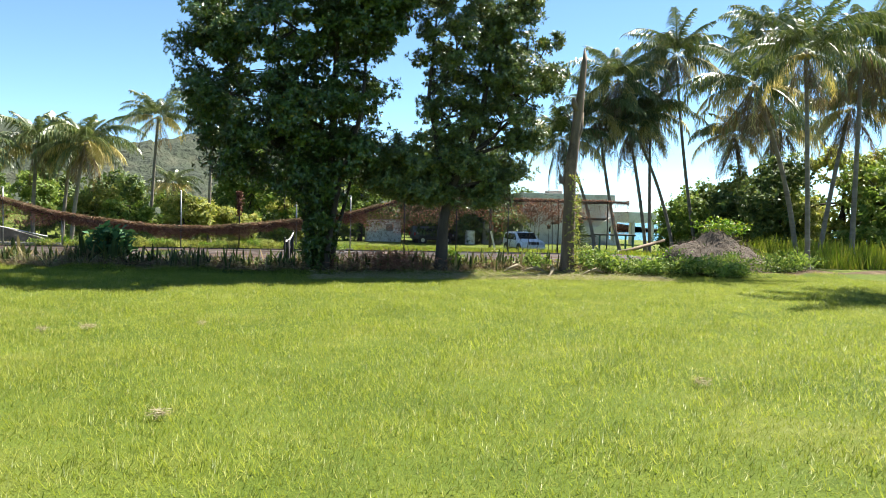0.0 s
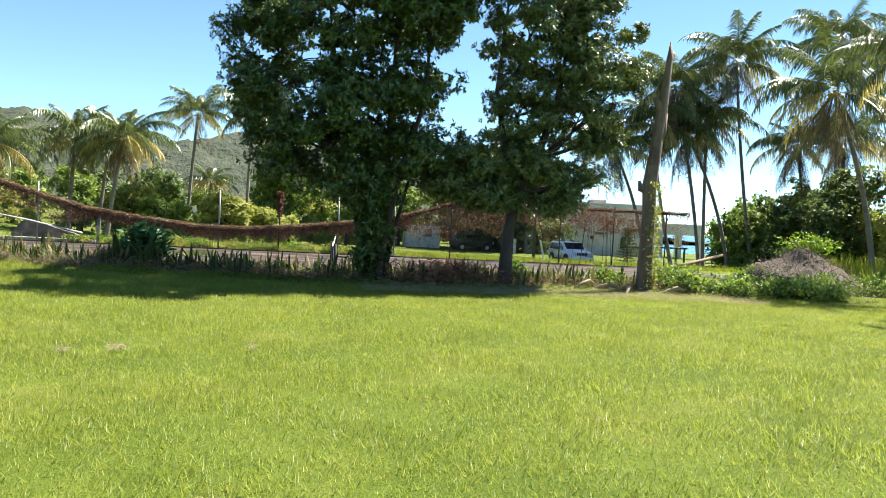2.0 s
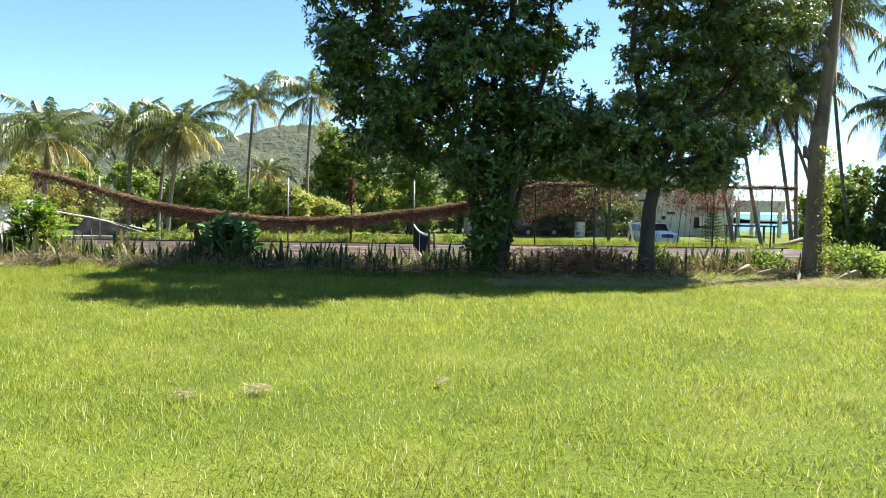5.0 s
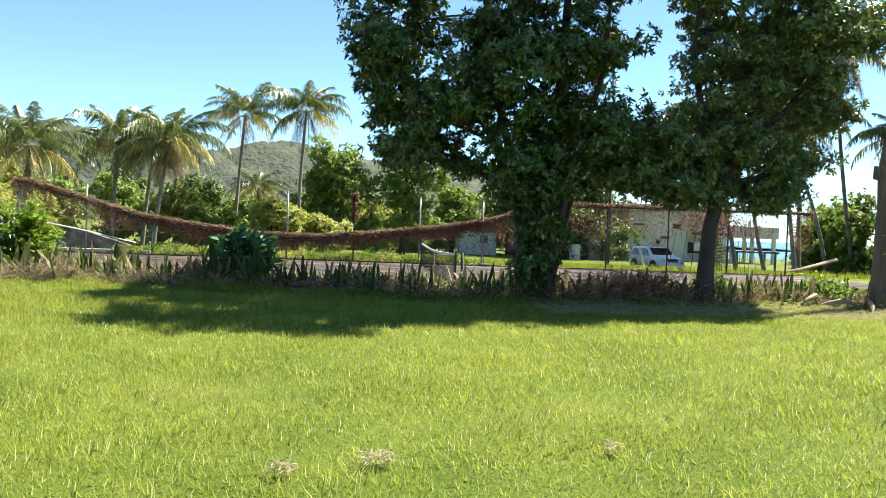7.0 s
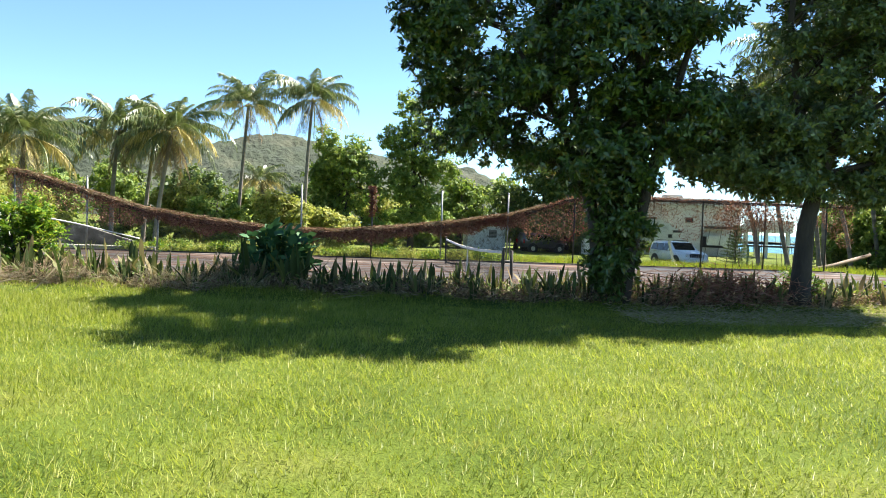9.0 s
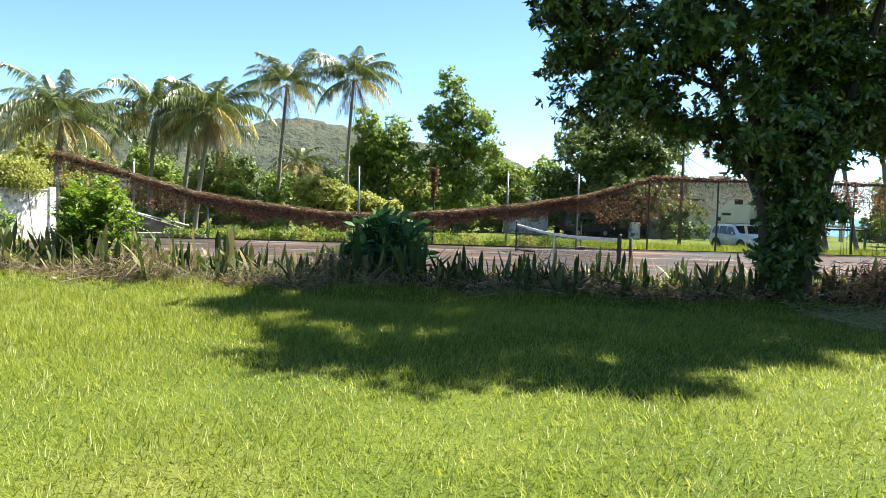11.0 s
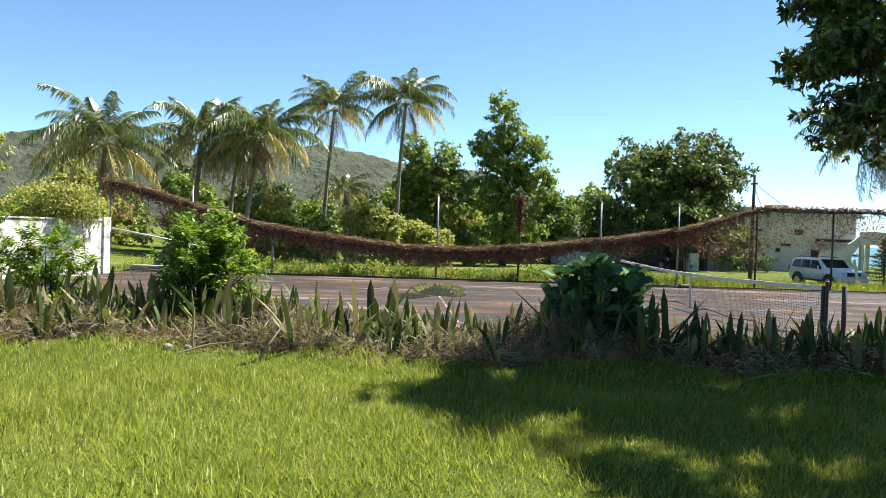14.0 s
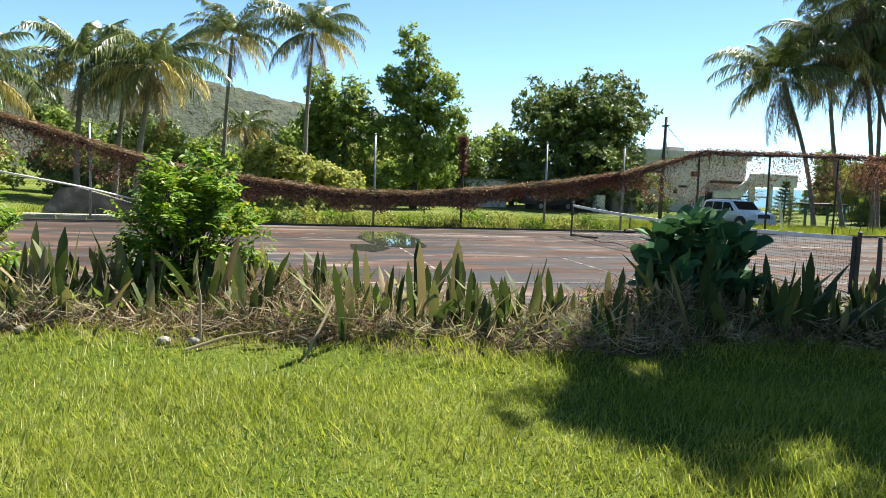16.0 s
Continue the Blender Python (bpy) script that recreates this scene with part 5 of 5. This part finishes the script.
# ---- house and hut ----
def build_house():
    h = thing("house", (23.8, 52, -0.65), "flat-roofed two-storey white concrete house with stained walls", "house")
    for c in ((0, 0, -0.2, 6.2, 8, 4.9), (6.2, 0.01, 2.6, 10.4, 8, 4.9), (6.2, 0.5, -0.2, 10.4, 8, 2.6)):
        Geo().box(*c).make("wall", M_HOUSE, h, bevel=0.03)
    r = Geo().box(-0.25, -0.3, 4.9, 10.7, 8.3, 5.6)
    r.make("roof", M_HOUSE, h, "parapet of the flat roof", bevel=0.04)
    Geo().box(3.9, 3, 5.6, 5.6, 4.4, 6.05).make("roof_tank", M_CONC, h, "small box on the roof", bevel=0.05)
    b = Geo().box(10.4, -0.6, 2.55, 15.6, 6, 2.85)
    b.box(10.4, -0.6, 2.85, 15.6, -0.45, 3.75)
    b.box(15.45, -0.45, 2.85, 15.6, 6, 3.75)
    b.make("balcony", M_HOUSE, h, "raised white balcony slab with solid parapet", bevel=0.02)
    for x in (10.75, 12.9, 15.2):
        Geo().box(x - 0.16, -0.5, -0.2, x + 0.16, -0.18, 2.55).make("column", M_HOUSE, h, bevel=0.02)
    for x in (12.9, 15.2):
        Geo().box(x - 0.16, 5.3, -0.2, x + 0.16, 5.62, 2.55).make("column", M_HOUSE, h, bevel=0.02)
    s = Geo().extrude([(6.6, 2.0), (8.4, 2.0), (10.6, 3.5), (10.6, 2.8), (9.3, 1.2), (10.6, 0.2), (10.6, -0.1), (10.0, -0.1), (8.2, 1.1), (6.6, 1.1)], -0.75, -0.55)
    s.make("stair_wall", M_HOUSE, h, "slanting white stair balustrade", bevel=0.02)
    for x0, x1, z0, z1 in ((4.6, 5.4, 3.3, 3.7), (3.4, 4.3, 2.25, 2.4), (6.6, 10.0, 2.75, 2.95), (2.9, 3.3, 1.7, 2.0), (0.4, 1.6, 3.5, 3.62)):
        w = Geo().box(x0, -0.03, z0, x1, 0.10, z1).make("window", M_DARK, h, "dark narrow window slot")
        f = Geo()
        f.box(x0 - 0.06, -0.06, z0 - 0.06, x1 + 0.06, 0.05, z0)
        f.box(x0 - 0.06, -0.06, z1, x1 + 0.06, 0.05, z1 + 0.06)
        f.make("sill", M_CONC, w)


def build_recess():
    w = Geo().box(30.3, 52.44, 0.2, 33.4, 52.56, 1.3).make("dark_recess", M_DARK, bevel=0.01)
    tagged(w, "dark opening under the house stair", "opening", kind="structure")


def build_hut():
    h = thing("hut", (6.7, 51, -0.65), "small white concrete hut with a flat roof", "hut")
    g = Geo()
    g.box(0, 0, -0.2, 3.6, 3.0, 2.25)
    g.make("wall", M_WHITE, h, bevel=0.02)
    Geo().box(-0.25, -0.25, 2.25, 3.85, 3.2, 2.36).make("roof", M_CONC, h, "flat grey roof slab", bevel=0.02)
    w = Geo().box(2.0, -0.02, 1.1, 2.75, 0.05, 1.85).make("window", M_DARK, h, "louvred window")
    for k in range(6):
        Geo().box(2.0, -0.06, 1.12 + k * 0.125, 2.75, 0.0, 1.2 + k * 0.125).make("louvre", M_CONC, w)
    # tan gate pillars and a white drum between hut and house
    for x, y, s, hh, m, name, label in ((18.9, 47.5, 0.55, 2.3, M_CONC, "gate_pillar", "plain tan concrete gate pillar"), (20.3, 48.0, 0.5, 2.2, M_CONC, "gate_pillar", "plain tan concrete gate pillar")):
        tagged(Geo().box(x - s, y - 0.3, -0.9, x + s, y + 0.3, -0.65 + hh).make(name, m, bevel=0.04), label, "pillar", "gate pillars")
    g = Geo().tube([(16.8, 46.5, -0.8), (16.8, 46.5, -0.6), (16.8, 46.5, 0.7), (16.8, 46.5, 0.75)], [0.5, 0.5, 0.5, 0.42], 20)
    tagged(g.make("water_drum", M_WHITE, smooth=False), "white cylindrical water drum on the grass", "drum")


def build_car(name, label, at, turn, paint, boxy=False):
    """An estate-type off-roader that looks along +x: body, windows, wheels, lamps, bumper, rails."""
    c = thing(name, at, label, "car", turn=turn)
    L, W = (4.4, 1.8)
    hood = 1.02 if not boxy else 1.1
    if boxy:
        side = [(-2.1, 0.45), (-2.1, 1.1), (-2.05, 1.75), (0.35, 1.78), (0.62, 1.2), (1.85, 1.1), (1.95, 0.5)]
    else:
        side = [(-2.15, 0.38), (-2.2, 0.75), (-2.12, 1.05), (-1.98, 1.58), (-1.5, 1.66), (0.3, 1.64), (0.95, 1.12), (1.95, 1.0), (2.12, 0.85), (2.15, 0.42)]
    bm = bmesh.new()
    rows = []
    for y, inset in ((-W / 2, 0.0), (W / 2, 0.0)):
        rows.append([bm.verts.new((x, y * (1 - 0.14 * max(0, z - 1.0) / 0.65), z)) for x, z in side])
    n = len(side)
    bm.faces.new(rows[0])
    bm.faces.new(rows[1][::-1])
    for i in range(n):
        bm.faces.new((rows[0][(i + 1) % n], rows[0][i], rows[1][i], rows[1][(i + 1) % n]))
    bmesh.ops.recalc_face_normals(bm, faces=bm.faces)
    bmesh.ops.bevel(bm, geom=bm.edges[:], offset=0.06, segments=2, affect="EDGES", clamp_overlap=True)
    part("body", bm, paint, c, smooth=True)

    def skew(y, z):
        return y * (1 - 0.14 * max(0, z - 1.0) / 0.65)

    panes = [[(-1.92, 1.1), (-1.78, 1.5), (-1.2, 1.54), (-1.2, 1.08)], [(-1.1, 1.08), (-1.1, 1.54), (-0.35, 1.54), (-0.35, 1.07)], [(-0.25, 1.07), (-0.25, 1.54), (0.25, 1.53), (0.72, 1.1), (0.6, 1.06)]]
    for s in (-1, 1):
        for p in panes:
            g = Geo()
            v = [(x, s * (abs(skew(W / 2, z)) + 0.012), z) for x, z in p] + [(x, s * (abs(skew(W / 2, z)) - 0.05), z) for x, z in p]
            k = len(p)
            g.add(v, [tuple(range(k)), tuple(range(2 * k - 1, k - 1, -1))] + [(i, (i + 1) % k, (i + 1) % k + k, i + k) for i in range(k)])
            g.make("side_window", M_GLASS, c)
        Geo().box(0.45, s * 0.92 - 0.06, 1.08, 0.6, s * 1.05 + 0.06, 1.24).make("mirror", paint, c, bevel=0.03)
        Geo().tube([(-1.7, s * 0.62, 1.66), (-1.6, s * 0.62, 1.73), (0.0, s * 0.62, 1.73), (0.15, s * 0.62, 1.66)], 0.02, 6).make("roof_rail", M_RUBBER, c)
        for x in (-1.32, 1.32):
            w = Geo().tube([(x, s * 0.92 - 0.02, 0.36), (x, s * 0.70, 0.36)], 0.47, 20).make("wheel_arch", M_RUBBER, c)
            ty = Geo().tube([(x, s * 0.72, 0.35), (x, s * 0.75, 0.35), (x, s * 0.92, 0.35), (x, s * 0.95, 0.35)], [0.31, 0.35, 0.35, 0.31], 22).make("wheel", M_RUBBER, c, smooth=False)
            r = Geo().tube([(x, s * 0.94, 0.35), (x, s * 0.965, 0.35)], [0.21, 0.2], 16)
            for q in range(5):
                a = q * 1.257
                r.box(x - 0.02 + 0.1 * math.cos(a), s * 0.965 - 0.01, 0.33 + 0.1 * math.sin(a), x + 0.02 + 0.1 * math.cos(a), s * 0.965 + 0.012, 0.37 + 0.1 * math.sin(a))
            r.make("rim", M_STEEL, ty)
        Geo().tube([(2.06, s * 0.62, 0.84), (2.15, s * 0.62, 0.84)], [0.12, 0.1], 14).make("headlight", M_LAMP, c)
        Geo().box(-2.22, s * 0.8 - 0.09, 0.8, -2.1, s * 0.8 + 0.09, 1.15).make("tail_light", M_RED, c, bevel=0.02)
    g = Geo()
    g.extrude([(0.36, 1.585), (0.9, 1.14), (0.94, 1.16), (0.4, 1.61)], -0.7, 0.7)
    g.make("windscreen", M_GLASS, c)
    gr = Geo()
    for q in range(7):
        y = -0.36 + q * 0.12
        gr.box(2.1, y - 0.035, 0.72, 2.17, y + 0.035, 0.95)
    gr.make("grille", M_DARK, c, "seven-slot grille")
    Geo().box(2.05, -0.9, 0.4, 2.25, 0.9, 0.62).make("bumper", M_RUBBER if boxy else paint, c, bevel=0.05)
    Geo().box(-1.0, -0.905, 0.36, 1.0, 0.905, 0.46).make("sill_trim", M_RUBBER, c, bevel=0.02)
    return c


build_house()
build_recess()
build_hut()
build_car("parked_car", "white boxy off-road estate car parked on the grass", (17.2, 28.6, -0.64), -84, M_CARWHITE)
build_car("parked_car", "dark grey boxy off-roader parked in the shade by the hut", (13.2, 48.5, -0.68), 12, M_CARGREY, True)


def build_pole():
    p = thing("utility_pole", (16.3, 35.8, -0.65), "tall dark wooden utility pole with wires", "utility pole")
    Geo().tube([(0, 0, -0.3), (0, 0, 3.5), (0.02, 0, 6.95)], [0.14, 0.12, 0.09], 12).make("post", M_POLE, p, smooth=True)
    Geo().box(-0.05, -0.4, 6.3, 0.05, 0.4, 6.4).make("crossarm", M_POLE, p)
    for k, (z, ex, ey, ez) in enumerate(((6.45, 14.0, 17, 5.2), (6.2, 10.0, 16.6, 4.9), (5.6, 9.0, 16.5, 4.7))):
        pts = [(ex * u, ey * u, z + (ez - z) * u - 1.0 * math.sin(math.pi * u) * 0.5) for u in (i / 12 for i in range(13))]
        Geo().tube(pts, 0.022, 5).make("wire", M_RUBBER, p)


def build_conifer():
    t = thing("young_conifer", (23.0, 32, -0.72), "small tiered green conifer beside the car", "tree")
    Geo().tube([(0, 0, -0.1), (0, 0, 1.6), (0, 0, 3.3)], [0.07, 0.05, 0.01], 7).make("trunk", M_BARK, t)
    C, D = [], []
    for k in range(12):
        z = 0.35 + 2.7 * k / 12
        r = 1.15 * (1 - k / 12.5)
        for j in range(9):
            a = j * 0.7 + k * 0.4
            for q in np.linspace(0.1, 1, 16):
                p = np.array([r * q * math.cos(a), r * q * math.sin(a), z + 0.12 * q * q])
                for s in range(3):
                    C.append(p)
                    D.append(np.array([math.cos(a), math.sin(a), 0.2]) + rng.normal(size=3) * 0.7)
    V, F = leaves(np.array(C), np.array(D), 0.16, 0.03)
    mesh_object("needles", V, F, M_LEAF_SHADE, t)


def build_odds():
    x, y = 12.4, 18.4
    z = on_ground(x, y)
    t = thing("leaning_board", (x, y, z), "white board propped upright on a pale block", "board")
    Geo().box(-0.06, -0.02, 0.0, 0.06, 0.02, 1.25, pose(0, 0, 0.1, 0, -14, 0)).make("board", M_BAND, t)
    Geo().box(-0.35, -0.25, -0.02, 0.35, 0.25, 0.12).make("block", M_WHITE, t, bevel=0.03)
    b = thing("roller_stand", (3.1, 14.6, 0.0), "rusty upright court roller handle leaning at the fence", "court tool")
    Geo().tube([(0, 0, 0.05), (0.03, 0.1, 0.6), (0.06, 0.2, 1.1)], 0.025, 7).make("handle", M_WIRE, b)
    Geo().tube([(-0.2, 0, 0.07), (0.2, 0, 0.07)], 0.07, 10).make("roller", M_WIRE, b)


def build_tufts():
    for x, y, r in ((-2.34, -14.7, 0.2), (-0.69, -14.47, 0.08), (-2.94, -14.9, 0.12), (-0.3, -19.9, 0.14), (5.4, -19.2, 0.16)):
        r *= 0.55
        n = int(260 * r / 0.2)
        a, q = rng.uniform(0, 6.28, n), r * np.sqrt(rng.random(n))
        px, py = x + q * np.cos(a), y + q * np.sin(a) * 0.8
        C = np.stack([px, py, ground_z(px, py) + 0.05 + 0.05 * rng.random(n)], 1)
        V, F = leaves(C, rng.normal(size=(n, 3)) * np.array([1, 1, 0.3]), 0.08, 0.008, 0.05)
        tagged(mesh_object("dry_grass_tuft", V, F, M_PALESTRAW), "small patch of dry pale grass in the lawn", "dry grass", "dry lawn patches", "stuff")


build_tufts()


def build_shore_things():
    s = thing("garden_shelter", (26.5, 33.2, -0.72), "low open shelter with a dark flat roof on green posts", "shelter")
    Geo().box(-1.7, -0.9, 1.5, 1.7, 0.9, 1.62).make("roof", M_DARKPOST, s, bevel=0.02)
    for x in (-1.5, 1.5):
        for y in (-0.75, 0.75):
            Geo().box(x - 0.06, y - 0.06, -0.1, x + 0.06, y + 0.06, 1.5).make("post", M_TEAL, s)
    f = Geo().tube([(20.9, 20.2, -0.22), (22.6, 20.6, 0.1), (25.2, 21.2, 0.75)], [0.14, 0.13, 0.1], 9, 0.06)
    tagged(f.make("fallen_palm_trunk", M_DEADWOOD, smooth=True), "fallen palm trunk leaning among the standing palms", "log")
    n = 40
    bm = bmesh.new()
    top = bm.verts.new((0, 0, 0.16))
    inner = [bm.verts.new((2.2 * math.cos(a) * (1 + 0.2 * math.sin(3 * a)), 1.1 * math.sin(a), 0.1 + 0.03 * math.sin(7 * a))) for a in (2 * math.pi * i / n for i in range(n))]
    outer = [bm.verts.new((3.4 * math.cos(a) * (1 + 0.15 * math.sin(3 * a)), 1.8 * math.sin(a), -0.15)) for a in (2 * math.pi * i / n for i in range(n))]
    for i in range(n):
        k = (i + 1) % n
        bm.faces.new((top, inner[i], inner[k]))
        bm.faces.new((inner[i], outer[i], outer[k], inner[k]))
    bed = part("soil_bed", bm, M_BED, smooth=True)
    bed.location = (23.0, 21.6, on_ground(23.0, 21.6))
    tagged(bed, "low bed of dark bare soil round the palms", "soil bed", kind="structure")
    # brush pile under the trees
    b = thing("brush_pile", (3.4, -3.9, on_ground(3.4, -3.9)), "low pile of reddish-brown dry brush under the trees", "brush pile")
    m = 1900
    C = rng.normal(size=(m, 3)) * np.array([0.75, 0.3, 0.16]) + np.array([0, 0, 0.25])
    C[:, 2] = np.abs(C[:, 2])
    W, F = leaves(C, rng.normal(size=(m, 3)) * np.array([1, 0.6, 0.5]), 0.3, 0.016)
    mesh_object("dry_brush", W, F, M_VINE, b, "dry reddish twigs")["kind"] = "stuff"


M_TEAL = plain("green_paint", (0.03, 0.12, 0.11), 0.6)
M_BED = surface("dark_soil", [(0.3, (0.02, 0.014, 0.01)), (0.7, (0.055, 0.04, 0.028))], 2.5, 1.0, 20, 0.03, 0.8)
build_shore_things()
build_pole()
build_conifer()
build_odds()


# ---- grass ----
def blades(n, x0, x1, y0, y1, h0, h1, w, mat, name, label, lean=0.6, keep=None, clump=1.0):
    """Single grass blades over the ground."""
    x, y = rng.uniform(x0, x1, n), rng.uniform(y0, y1, n)
    if keep is not None:
        k = keep(x, y)
        x, y = x[k], y[k]
    n = len(x)
    patch = 0.75 + 0.35 * np.sin(x * 1.9 + 1.3 * np.sin(y * 1.1)) * np.sin(y * 2.3 + np.sin(x * 0.7))
    h = (h0 + (h1 - h0) * rng.random(n) ** 1.4) * (1 + clump * (patch - 0.75))
    a = rng.uniform(0, 2 * math.pi, n)
    q = lean * (0.25 + rng.random(n))
    z = ground_z(x, y) - 0.005
    B = np.stack([x, y, z], 1)
    T = B + np.stack([np.cos(a) * q * h, np.sin(a) * q * h, h * np.sqrt(np.clip(1 - 0.5 * q * q, 0.15, 1))], 1)
    S = np.stack([-np.sin(a + 0.6), np.cos(a + 0.6), np.zeros(n)], 1) * (w * (0.6 + 0.8 * rng.random(n)))[:, None] * 0.5
    V = np.stack([B - S, B + S, T], 1).reshape(-1, 3)
    ob = mesh_object(name, V, np.arange(3 * n).reshape(n, 3), mat)
    return tagged(ob, label, "grass", kind="stuff")


blades(1150000, -17, 19, -27.5, -3.95, 0.045, 0.105, 0.008, M_GRASS, "lawn_grass", "short bright green mown lawn grass", 1.15, lambda x, y: (y < -4.0 + hedge_bend(x)) & (rng.random(len(x)) < np.clip((24.5 + y) / 3, 0.12, 1)))
blades(110000, -15, -1, -9.5, -2.6, 0.05, 0.13, 0.010, M_GRASS, "lawn_grass", "longer green lawn grass near the hedge", 0.8, lambda x, y: (rng.random(len(x)) < np.clip((y + 9.5) / 2.5, 0, 1) * np.clip((-1 - x) / 3, 0, 1)) & (y < -3.85 + hedge_bend(x) + 0.12 * np.sin(x * 7) + 0.1 * np.sin(x * 17)))
blades(60000, -18, 24, 15.5, 30, 0.12, 0.42, 0.03, M_TALLGRASS, "rough_grass", "rough green grass beyond the court", 0.5)
blades(14000, -12, 2, 15.4, 17.2, 0.1, 0.5, 0.04, M_LEAF_OLIVE, "fence_weeds", "leafy weeds along the foot of the fence", 0.9)
blades(16000, 25, 48, 4, 17, 0.5, 1.35, 0.07, M_TALLGRASS, "tall_grass", "tall yellow-green grass behind the palms", 0.4, lambda x, y: y < 5 + 0.35 * (x - 20) + 8)
